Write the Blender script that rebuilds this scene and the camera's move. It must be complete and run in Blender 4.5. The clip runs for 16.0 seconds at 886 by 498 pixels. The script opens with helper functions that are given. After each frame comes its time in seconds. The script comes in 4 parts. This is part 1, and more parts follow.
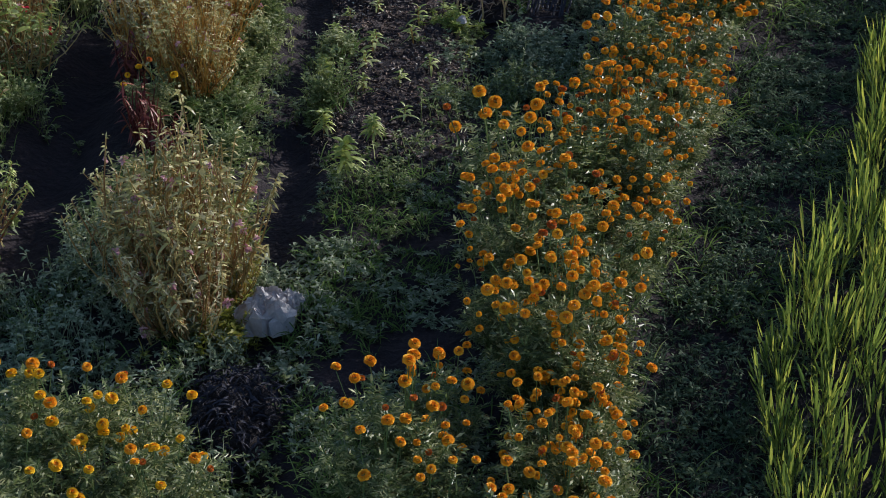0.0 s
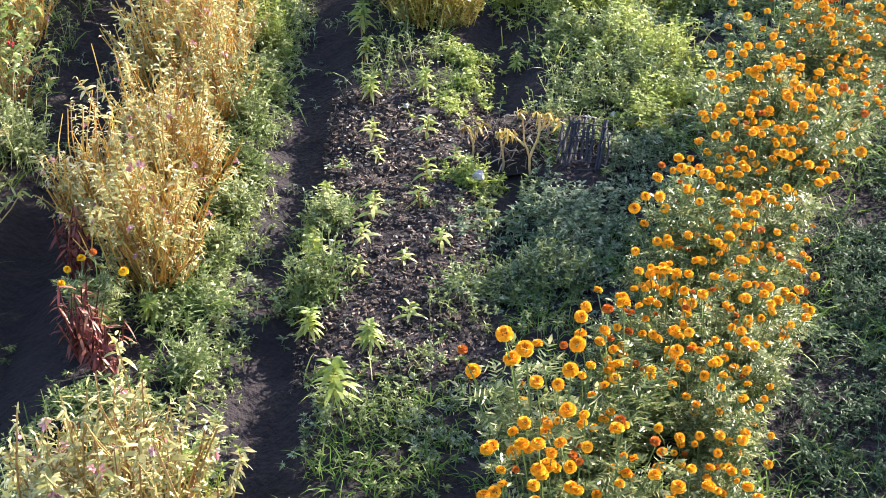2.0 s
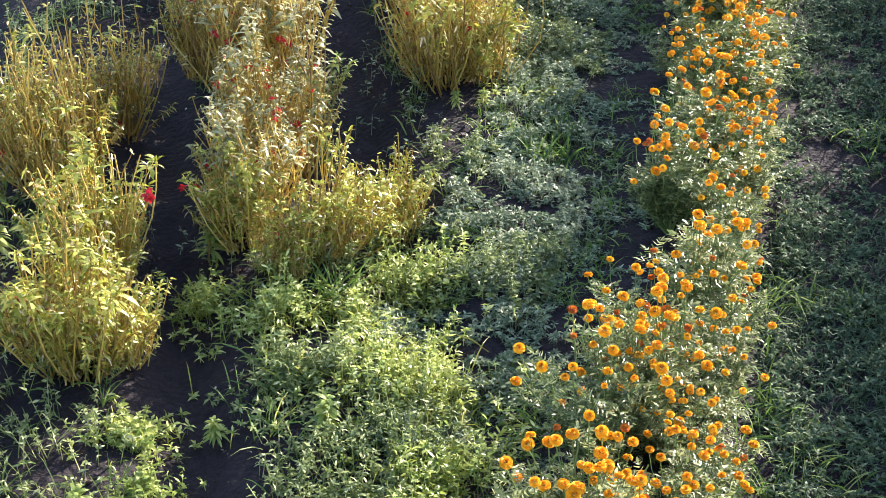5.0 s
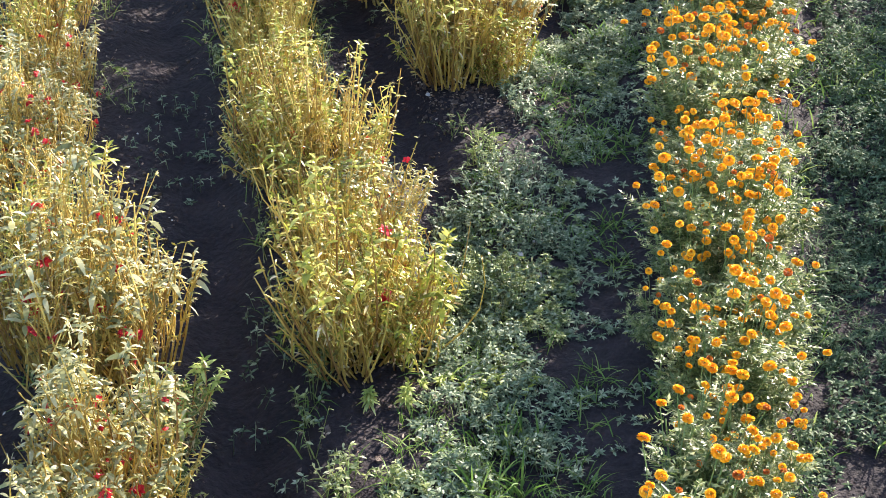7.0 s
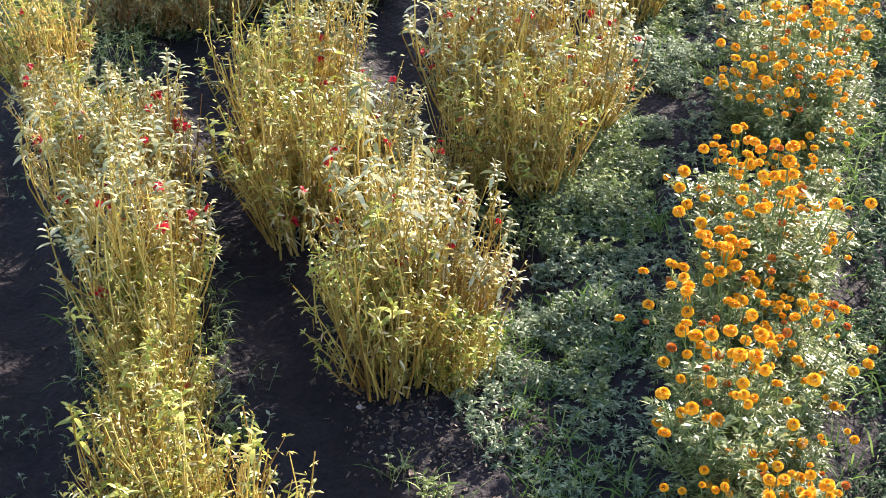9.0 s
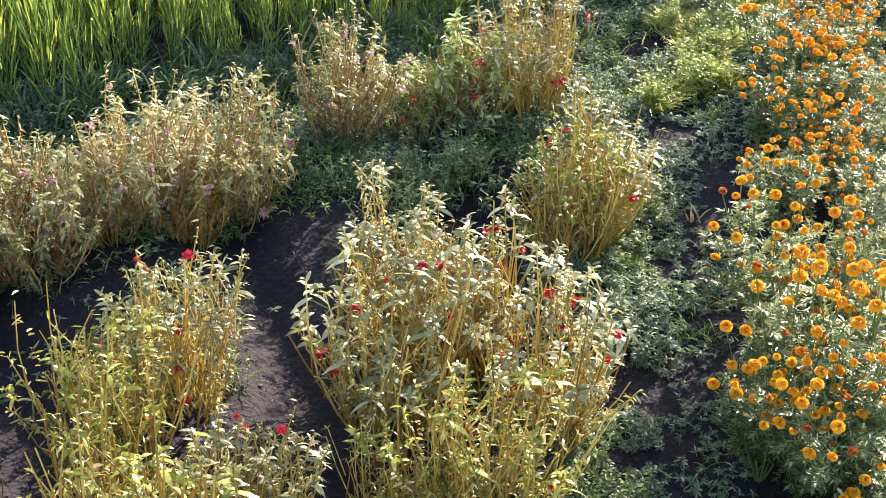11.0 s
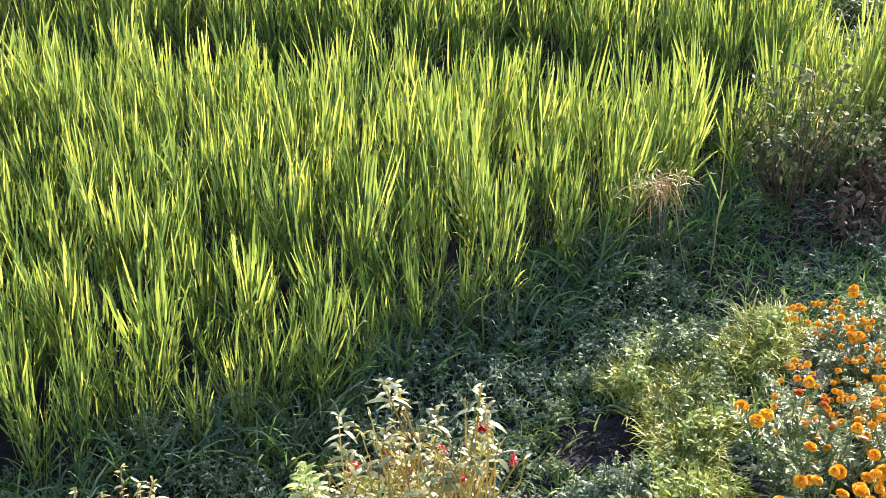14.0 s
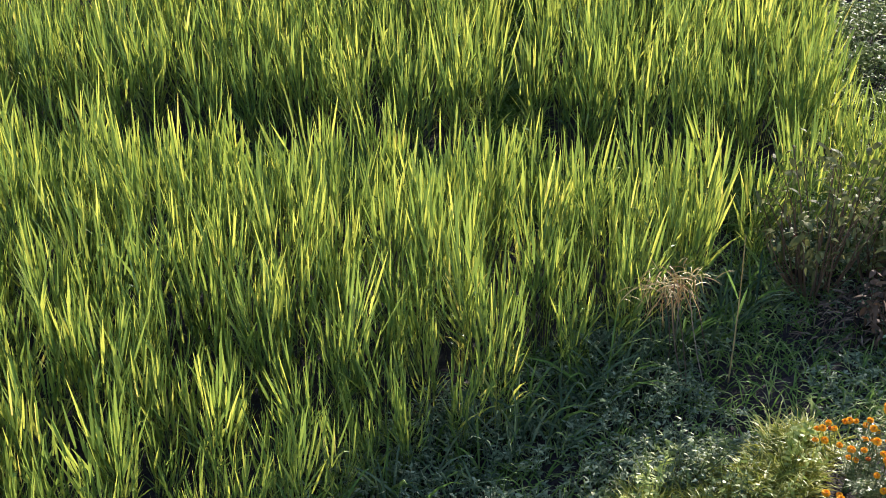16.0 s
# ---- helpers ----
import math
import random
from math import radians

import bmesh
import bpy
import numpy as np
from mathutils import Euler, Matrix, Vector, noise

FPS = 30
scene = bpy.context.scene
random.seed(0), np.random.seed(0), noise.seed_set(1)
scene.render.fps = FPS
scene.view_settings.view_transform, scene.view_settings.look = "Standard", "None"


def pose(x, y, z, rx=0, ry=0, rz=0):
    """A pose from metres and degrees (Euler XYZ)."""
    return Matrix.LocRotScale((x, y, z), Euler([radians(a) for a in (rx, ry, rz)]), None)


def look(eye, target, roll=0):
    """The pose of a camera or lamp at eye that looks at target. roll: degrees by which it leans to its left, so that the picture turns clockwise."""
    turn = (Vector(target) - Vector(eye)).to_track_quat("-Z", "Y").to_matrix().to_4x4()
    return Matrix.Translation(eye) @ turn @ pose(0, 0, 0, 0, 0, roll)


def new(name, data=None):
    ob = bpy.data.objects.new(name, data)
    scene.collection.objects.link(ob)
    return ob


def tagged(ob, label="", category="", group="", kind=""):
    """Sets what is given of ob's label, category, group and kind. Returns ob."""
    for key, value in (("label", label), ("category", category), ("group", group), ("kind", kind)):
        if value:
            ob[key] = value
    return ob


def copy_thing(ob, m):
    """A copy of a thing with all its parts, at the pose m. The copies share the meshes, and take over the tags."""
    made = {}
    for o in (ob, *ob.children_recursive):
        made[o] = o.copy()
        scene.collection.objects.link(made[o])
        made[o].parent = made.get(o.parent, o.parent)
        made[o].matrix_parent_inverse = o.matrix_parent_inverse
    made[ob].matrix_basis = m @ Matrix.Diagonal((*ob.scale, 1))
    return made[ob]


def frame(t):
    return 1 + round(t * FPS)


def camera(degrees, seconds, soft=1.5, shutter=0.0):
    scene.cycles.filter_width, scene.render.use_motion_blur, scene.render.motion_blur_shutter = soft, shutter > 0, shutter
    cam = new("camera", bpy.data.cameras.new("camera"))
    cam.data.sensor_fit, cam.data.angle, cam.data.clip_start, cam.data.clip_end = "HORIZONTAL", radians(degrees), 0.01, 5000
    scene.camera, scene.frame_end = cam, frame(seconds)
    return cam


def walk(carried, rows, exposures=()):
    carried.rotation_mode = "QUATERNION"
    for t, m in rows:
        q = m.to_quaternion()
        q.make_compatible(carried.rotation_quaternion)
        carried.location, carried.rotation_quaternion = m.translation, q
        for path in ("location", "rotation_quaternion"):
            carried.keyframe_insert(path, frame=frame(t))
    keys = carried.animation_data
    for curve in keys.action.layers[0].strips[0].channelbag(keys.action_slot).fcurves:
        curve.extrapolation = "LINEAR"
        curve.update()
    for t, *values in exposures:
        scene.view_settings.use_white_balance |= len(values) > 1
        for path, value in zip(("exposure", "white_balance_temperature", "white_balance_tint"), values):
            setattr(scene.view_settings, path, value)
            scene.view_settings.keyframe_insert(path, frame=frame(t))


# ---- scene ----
# ---------------------------------------------------------------- camera
cam = camera(31.4, 16.0, soft=0.8)


def aim(x, y, z, yaw, pitch, roll):
    """A camera pose from yaw (to the left of +y), pitch and roll in degrees."""
    a, b = radians(yaw), radians(pitch)
    way = Vector((-math.sin(a) * math.cos(b), math.cos(a) * math.cos(b), math.sin(b)))
    return look((x, y, z), Vector((x, y, z)) + 4 * way, roll)


PATH = [
    (0.0, 0.000, 0.000, 4.343, 0.36, -33.69, 0.41),
    (0.5, 0.006, 0.447, 4.327, 0.87, -33.57, 0.49),
    (1.0, -0.007, 0.917, 4.311, 1.10, -33.49, 0.49),
    (1.5, -0.029, 1.416, 4.314, 1.10, -33.62, 0.43),
    (2.0, -0.042, 1.935, 4.288, 0.73, -33.58, 0.29),
    (2.5, -0.051, 2.473, 4.278, -0.39, -33.66, 0.27),
    (3.0, -0.022, 3.018, 4.246, -2.01, -33.56, 0.05),
    (3.5, 0.016, 3.553, 4.244, -4.39, -33.51, -0.04),
    (4.0, 0.050, 4.104, 4.239, -7.14, -33.33, -0.05),
    (4.2, 0.080, 4.317, 4.231, -8.13, -33.20, 0.00),
    (6.3, 0.690, 7.070, 4.220, -12.76, -34.10, 0.18),
    (6.5, 0.763, 7.315, 4.222, -12.94, -34.06, 0.16),
    (7.0, 0.924, 7.956, 4.214, -13.39, -33.98, 0.16),
    (7.5, 1.092, 8.598, 4.206, -13.80, -33.87, 0.29),
    (8.0, 1.256, 9.227, 4.206, -14.27, -33.73, 0.49),
    (8.5, 1.440, 9.855, 4.200, -14.68, -33.51, 0.34),
    (9.0, 1.604, 10.466, 4.212, -15.39, -33.36, 0.31),
    (9.2, 1.668, 10.712, 4.218, -15.74, -33.35, 0.31),
    (11.3, 2.388, 13.541, 4.208, -21.21, -34.04, 0.98),
    (11.5, 2.473, 13.772, 4.195, -21.57, -33.99, 1.04),
    (12.0, 2.730, 14.274, 4.155, -21.96, -33.65, 0.67),
    (12.5, 2.995, 14.789, 4.130, -22.38, -33.47, 0.30),
    (13.0, 3.267, 15.298, 4.089, -22.81, -33.12, -0.06),
    (13.5, 3.538, 15.857, 4.065, -23.35, -33.07, -0.20),
    (14.0, 3.790, 16.365, 4.059, -23.44, -32.92, -0.18),
    (14.5, 3.983, 16.731, 4.070, -23.36, -32.69, -0.19),
    (15.0, 4.102, 16.957, 4.068, -23.28, -32.72, -0.31),
    (15.5, 4.165, 17.023, 4.021, -23.00, -32.48, -0.74),
    (16.0, 4.176, 17.029, 4.039, -22.92, -32.59, -0.94),
]
EV = 1.95
walk(cam, [(t, aim(*row)) for t, *row in PATH],
     [(0.0, EV - 2.06, 5800, 10), (0.3, EV - 1.74, 5900, 10), (0.6, EV - 1.26, 6080, 10), (0.9, EV - 0.79, 6250, 10), (1.2, EV - 0.4, 6380, 10), (1.5, EV - 0.22, 6430, 10), (1.9, EV - 0.06, 6480, 10), (4.2, EV - 0.03, 6450, 10), (6.3, EV + 0.02, 6500, 10), (7.5, EV + 0.19, 6550, 10),
      (8.6, EV + 0.05, 6550, 10), (11.5, EV - 0.12, 6500, 10), (13.5, EV - 0.15, 6330, 10), (14.5, EV - 0.24, 6300, 10), (15.2, EV - 0.32, 6300, 10), (15.6, EV - 0.42, 6300, 10), (16.0, EV - 0.76, 6300, 10)])


# ---------------------------------------------------------------- light
SUN_TURN, SUN_UP = 49.0, 19.0  # degrees to the right of +y, degrees above the horizon
world = bpy.data.worlds.new("sky")
scene.world = world
world.use_nodes = True
sky = world.node_tree.nodes.new("ShaderNodeTexSky")
sky.sky_type, sky.sun_disc = "NISHITA", False
sky.sun_elevation, sky.sun_rotation = radians(SUN_UP), radians(SUN_TURN)
world.node_tree.links.new(sky.outputs[0], world.node_tree.nodes["Background"].inputs[0])
world.node_tree.nodes["Background"].inputs[1].default_value = 0.158
sun_data = bpy.data.lights.new("sun", "SUN")
sun_data.energy, sun_data.angle, sun_data.color = 5.4, radians(0.55), (1.0, 0.91, 0.79)
sun = new("sun", sun_data)
sun.matrix_world = look((math.sin(radians(SUN_TURN)) * 60, math.cos(radians(SUN_TURN)) * 60, math.tan(radians(SUN_UP)) * 60), (0, 0, 0))

# ---------------------------------------------------------------- materials


def nodes_of(name):
    m = bpy.data.materials.new(name)
    m.use_nodes = True
    return m, m.node_tree.nodes, m.node_tree.links


def ramp(ns, stops):
    r = ns.new("ShaderNodeValToRGB")
    while len(r.color_ramp.elements) < len(stops):
        r.color_ramp.elements.new(0.5)
    for e, (p, c) in zip(r.color_ramp.elements, stops):
        e.position, e.color = p, (*c, 1)
    return r


def leafy(name, stops, glow=0.35, rough=0.5, gloss=0.4, thin=None, scale=60.0):
    """A leaf or petal: colours by the piece and by a fine noise, with light that passes through it."""
    m, ns, ln = nodes_of(name)
    b, out = ns["Principled BSDF"], ns["Material Output"]
    geo, info = ns.new("ShaderNodeNewGeometry"), ns.new("ShaderNodeObjectInfo")
    tex = ns.new("ShaderNodeTexNoise")
    co = ns.new("ShaderNodeTexCoord")
    ln.new(co.outputs["Object"], tex.inputs["Vector"])
    tex.inputs["Scale"].default_value, tex.inputs["Detail"].default_value = scale, 3
    mixa = ns.new("ShaderNodeMath"); mixa.operation = "MULTIPLY_ADD"
    mixa.inputs[1].default_value, mixa.inputs[2].default_value = 0.3, -0.15
    ln.new(tex.outputs[0], mixa.inputs[0])
    broad = ns.new("ShaderNodeTexNoise")
    ln.new(co.outputs["Object"], broad.inputs["Vector"])
    broad.inputs["Scale"].default_value, broad.inputs["Detail"].default_value = 2.2, 2
    drift = ns.new("ShaderNodeMath"); drift.operation = "MULTIPLY_ADD"
    drift.inputs[1].default_value, drift.inputs[2].default_value = 0.7, -0.4
    ln.new(broad.outputs[0], drift.inputs[0])
    both = ns.new("ShaderNodeMath"); both.operation = "ADD"
    ln.new(drift.outputs[0], both.inputs[0]); ln.new(mixa.outputs[0], both.inputs[1])
    mixo = ns.new("ShaderNodeMath"); mixo.operation = "MULTIPLY_ADD"
    mixo.inputs[1].default_value = 0.25
    ln.new(info.outputs["Random"], mixo.inputs[0]); ln.new(both.outputs[0], mixo.inputs[2])
    mixb = ns.new("ShaderNodeMath"); mixb.operation = "MULTIPLY_ADD"
    mixb.inputs[1].default_value = 0.75
    ln.new(geo.outputs["Random Per Island"], mixb.inputs[0]); ln.new(mixo.outputs[0], mixb.inputs[2])
    r = ramp(ns, stops)
    ln.new(mixb.outputs[0], r.inputs[0])
    ln.new(r.outputs[0], b.inputs["Base Color"])
    b.inputs["Roughness"].default_value = rough
    b.inputs["Specular IOR Level"].default_value = gloss
    t = ns.new("ShaderNodeBsdfTranslucent")
    if thin:
        tint = ns.new("ShaderNodeMix"); tint.data_type = "RGBA"; tint.blend_type = "MULTIPLY"
        tint.inputs[0].default_value = 1.0
        tint.inputs[7].default_value = (*thin, 1)
        ln.new(r.outputs[0], tint.inputs[6]); ln.new(tint.outputs[2], t.inputs[0])
    else:
        ln.new(r.outputs[0], t.inputs[0])
    mx = ns.new("ShaderNodeMixShader"); mx.inputs[0].default_value = glow
    ln.new(b.outputs[0], mx.inputs[1]); ln.new(t.outputs[0], mx.inputs[2]); ln.new(mx.outputs[0], out.inputs[0])
    return m


def earthy(name, stops, scale, bump=0.6, rough=0.95, fine=6.0):
    m, ns, ln = nodes_of(name)
    b = ns["Principled BSDF"]
    co = ns.new("ShaderNodeTexCoord")
    n1, n2 = ns.new("ShaderNodeTexNoise"), ns.new("ShaderNodeTexNoise")
    for n, s, d in ((n1, scale, 4), (n2, scale * fine, 6)):
        n.inputs["Scale"].default_value, n.inputs["Detail"].default_value = s, d
        ln.new(co.outputs["Object"], n.inputs["Vector"])
    mx = ns.new("ShaderNodeMath"); mx.operation = "MULTIPLY_ADD"; mx.inputs[1].default_value = 0.5
    half = ns.new("ShaderNodeMath"); half.operation = "MULTIPLY"; half.inputs[1].default_value = 0.5
    ln.new(n2.outputs[0], half.inputs[0]); ln.new(n1.outputs[0], mx.inputs[0]); ln.new(half.outputs[0], mx.inputs[2])
    r = ramp(ns, stops)
    ln.new(mx.outputs[0], r.inputs[0]); ln.new(r.outputs[0], b.inputs["Base Color"])
    bp = ns.new("ShaderNodeBump"); bp.inputs["Strength"].default_value, bp.inputs["Distance"].default_value = bump, 0.03
    ln.new(n2.outputs[0], bp.inputs["Height"]); ln.new(bp.outputs[0], b.inputs["Normal"])
    b.inputs["Roughness"].default_value = rough
    b.inputs["Specular IOR Level"].default_value = 0.3
    return m


SOIL = earthy("dark_soil", [(0.3, (0.012, 0.009, 0.012)), (0.5, (0.0195, 0.014, 0.018)), (0.7, (0.03, 0.021, 0.0255))], 5, 0.8)
CLOD = earthy("dry_clod", [(0.3, (0.05, 0.036, 0.034)), (0.5, (0.1, 0.073, 0.064)), (0.7, (0.19, 0.15, 0.13))], 30)
MARI_LEAF = leafy("marigold_leaf", [(0.0, (0.045, 0.078, 0.02)), (0.5, (0.18, 0.22, 0.068)), (1.0, (0.52, 0.505, 0.26))], 0.42, 0.42, 0.65)
MARI_STEM = leafy("marigold_stem", [(0.0, (0.08, 0.13, 0.04)), (1.0, (0.18, 0.24, 0.08))], 0.1, 0.5)
ORANGE = leafy("orange_petal", [(0.0, (0.84, 0.34, 0.01)), (0.5, (0.92, 0.5, 0.025)), (1.0, (0.96, 0.67, 0.07))], 0.27, 0.6, 0.2)
YELLOW = leafy("yellow_petal", [(0.0, (0.85, 0.48, 0.01)), (1.0, (0.95, 0.68, 0.03))], 0.25, 0.6, 0.2)
RUST = leafy("rust_petal", [(0.0, (0.45, 0.1, 0.02)), (1.0, (0.7, 0.22, 0.03))], 0.2, 0.7, 0.2)
DEEP = leafy("deep_orange_petal", [(0.0, (0.62, 0.18, 0.008)), (1.0, (0.82, 0.34, 0.014))], 0.15, 0.7, 0.2)
RED = leafy("red_petal", [(0.0, (0.36, 0.006, 0.015)), (1.0, (0.62, 0.03, 0.05))], 0.3, 0.5, 0.3)
PINK = leafy("pink_petal", [(0.0, (0.42, 0.17, 0.22)), (1.0, (0.66, 0.42, 0.44))], 0.3, 0.5, 0.3)
STRAW_STEM = leafy("straw_stem", [(0.0, (0.2, 0.1, 0.03)), (0.5, (0.5, 0.35, 0.08)), (1.0, (0.74, 0.57, 0.2))], 0.15, 0.5, 0.4)
RUSSET_STEM = leafy("russet_stem", [(0.0, (0.24, 0.08, 0.045)), (0.4, (0.4, 0.25, 0.09)), (1.0, (0.6, 0.46, 0.18))], 0.15, 0.5, 0.4)
STRAW_LEAF = leafy("straw_leaf", [(0.0, (0.1, 0.09, 0.018)), (0.45, (0.34, 0.275, 0.06)), (0.82, (0.6, 0.49, 0.16)), (1.0, (0.8, 0.7, 0.42))], 0.3, 0.5, 0.4)
PALE_LEAF = leafy("pale_leaf", [(0.0, (0.1, 0.105, 0.035)), (0.5, (0.275, 0.265, 0.115)), (1.0, (0.62, 0.575, 0.38))], 0.28, 0.45, 0.45)
RUST_STEM = leafy("rust_stem", [(0.0, (0.3, 0.11, 0.03)), (0.5, (0.56, 0.33, 0.07)), (1.0, (0.74, 0.52, 0.17))], 0.15, 0.5, 0.4)
DRY_LEAF = leafy("withered_leaf", [(0.0, (0.36, 0.24, 0.11)), (0.5, (0.56, 0.45, 0.25)), (1.0, (0.74, 0.66, 0.5))], 0.3, 0.6, 0.3)
BLEACHED_LEAF = leafy("bleached_leaf", [(0.0, (0.22, 0.22, 0.07)), (0.4, (0.43, 0.39, 0.14)), (0.75, (0.62, 0.54, 0.27)), (1.0, (0.82, 0.73, 0.54))], 0.35, 0.4, 0.55)
MAROON = leafy("maroon_stem", [(0.0, (0.09, 0.018, 0.018)), (0.6, (0.19, 0.042, 0.034)), (1.0, (0.33, 0.14, 0.07))], 0.2, 0.5, 0.4)
GOLDEN_LEAF = leafy("yellow_green_leaf", [(0.0, (0.09, 0.11, 0.013)), (0.5, (0.32, 0.33, 0.045)), (1.0, (0.68, 0.61, 0.17))], 0.36, 0.42, 0.45)
LIME_LEAF = leafy("lime_leaf", [(0.0, (0.16, 0.22, 0.045)), (0.5, (0.38, 0.43, 0.11)), (1.0, (0.68, 0.69, 0.33))], 0.38, 0.48, 0.4)
WEED_LEAF = leafy("weed_leaf", [(0.0, (0.08, 0.12, 0.035)), (0.5, (0.21, 0.255, 0.09)), (1.0, (0.54, 0.55, 0.31))], 0.36, 0.5, 0.35)
GREY_WEED = leafy("grey_weed_leaf", [(0.0, (0.07, 0.108, 0.064)), (0.5, (0.225, 0.28, 0.17)), (1.0, (0.56, 0.58, 0.43))], 0.36, 0.55, 0.3)
# Darker leaf colour: the shade of path and rice foot is painted into it.
SHADED_WEED = leafy("shaded_weed_leaf", [(0.0, (0.035, 0.062, 0.036)), (0.5, (0.09, 0.135, 0.075)), (1.0, (0.18, 0.225, 0.14))], 0.3, 0.6, 0.15)
GRASS = leafy("grass_blade", [(0.0, (0.06, 0.12, 0.025)), (0.6, (0.16, 0.25, 0.06)), (1.0, (0.36, 0.38, 0.16))], 0.35, 0.6, 0.2)
RICE = leafy("rice_blade", [(0.0, (0.055, 0.105, 0.037)), (0.4, (0.152, 0.235, 0.062)), (0.8, (0.375, 0.44, 0.11)), (1.0, (0.64, 0.55, 0.26))], 0.4, 0.4, 0.45, thin=(1.62, 1.32, 0.8), scale=4)
DRY_GRASS = leafy("dry_grass", [(0.0, (0.3, 0.2, 0.08)), (1.0, (0.6, 0.47, 0.25))], 0.25, 0.6, 0.3)
LITTER = leafy("leaf_litter", [(0.0, (0.07, 0.045, 0.035)), (0.5, (0.17, 0.12, 0.095)), (0.85, (0.34, 0.27, 0.22)), (1.0, (0.65, 0.6, 0.55))], 0.1, 0.8, 0.2)
SHRUB_LEAF = leafy("shrub_leaf", [(0.0, (0.06, 0.065, 0.022)), (0.6, (0.17, 0.17, 0.06)), (1.0, (0.4, 0.35, 0.16))], 0.32, 0.6, 0.2)
TWIG = leafy("dark_twig", [(0.0, (0.05, 0.03, 0.022)), (1.0, (0.24, 0.14, 0.09))], 0.05, 0.7, 0.2)
SACK = earthy("white_sack", [(0.3, (0.34, 0.315, 0.32)), (0.6, (0.48, 0.45, 0.46)), (0.8, (0.62, 0.585, 0.59))], 12, 0.25, 0.5)
TRAY = earthy("black_plastic", [(0.3, (0.02, 0.02, 0.03)), (0.7, (0.045, 0.042, 0.06))], 20, 0.2, 0.65)
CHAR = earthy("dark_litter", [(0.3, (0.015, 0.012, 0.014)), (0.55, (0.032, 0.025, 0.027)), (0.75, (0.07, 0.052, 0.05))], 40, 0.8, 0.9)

# ---------------------------------------------------------------- mesh helpers
UP = np.array((0.0, 0.0, 1.0))
rng = np.random.default_rng(7)


def unit(v):
    return v / np.maximum(np.linalg.norm(v, axis=-1, keepdims=True), 1e-9)


class Geo:
    """Quads gathered in arrays, each batch with its own material slot."""

    def __init__(self):
        self.v, self.f, self.m, self.n = [], [], [], 0

    def add(self, verts, quads, slot=0):
        self.v.append(verts.reshape(-1, 3)); self.f.append(quads.reshape(-1, 4) + self.n)
        self.m.append(np.full(quads.size // 4, slot)); self.n += verts.size // 3
        return self

    def mesh(self, name, mats, smooth=False):
        me = bpy.data.meshes.new(name)
        v, f, mi = np.concatenate(self.v), np.concatenate(self.f), np.concatenate(self.m)
        me.vertices.add(len(v)); me.vertices.foreach_set("co", v.astype(np.float32).ravel())
        me.loops.add(f.size); me.loops.foreach_set("vertex_index", f.astype(np.int32).ravel())
        me.polygons.add(len(f)); me.polygons.foreach_set("loop_start", np.arange(0, f.size, 4, dtype=np.int32))
        for m in mats:
            me.materials.append(m)
        me.polygons.foreach_set("material_index", mi.astype(np.int32))
        me.polygons.foreach_set("use_smooth", np.full(len(f), smooth))
        me.update(calc_edges=True); me.validate()
        return me


def strips(geo, base, way, length, width, seg=2, droop=0.3, slot=0, blunt=0.0, roll=0.5, fold=0.0, blade=False, frill=False):
    """Leaf blades: from base along way, widest in the middle, bending down by droop, each rolled at random round its own line."""
    base, way = np.asarray(base, float), unit(np.asarray(way, float))
    n = len(base)
    length, width, droop = (np.broadcast_to(a, n).astype(float) for a in (length, width, droop))
    side = unit(np.cross(way, UP) + 1e-4)
    nor = unit(np.cross(side, way))
    a = rng.normal(0, roll, n)[:, None]
    side = side * np.cos(a) + nor * np.sin(a)
    s = np.linspace(0, 1, seg + 1)[None, :, None]
    mid = base[:, None] + way[:, None] * (length[:, None, None] * s) - UP * (droop * length)[:, None, None] * s**2
    prof = np.sin(np.pi * (0.12 + 0.86 * s) ** (1.0 - blunt)) ** 0.8
    if blade:
        prof = (0.4 + 0.6 * np.minimum(s / 0.3, 1.0)) * (1.02 - s) ** 0.62
    if frill:
        prof = 0.4 + 0.6 * np.sqrt(s)
    w = side[:, None] * (0.5 * width)[:, None, None] * prof
    v = np.stack([mid - w, mid + w], 2)
    if fold:
        v[:, 1:-1] += (UP * fold * width[:, None])[:, None, None]
    q = np.array([[2 * i, 2 * i + 1, 2 * i + 3, 2 * i + 2] for i in range(seg)])
    return geo.add(v, q[None] + (np.arange(n) * 2 * (seg + 1))[:, None, None], slot)


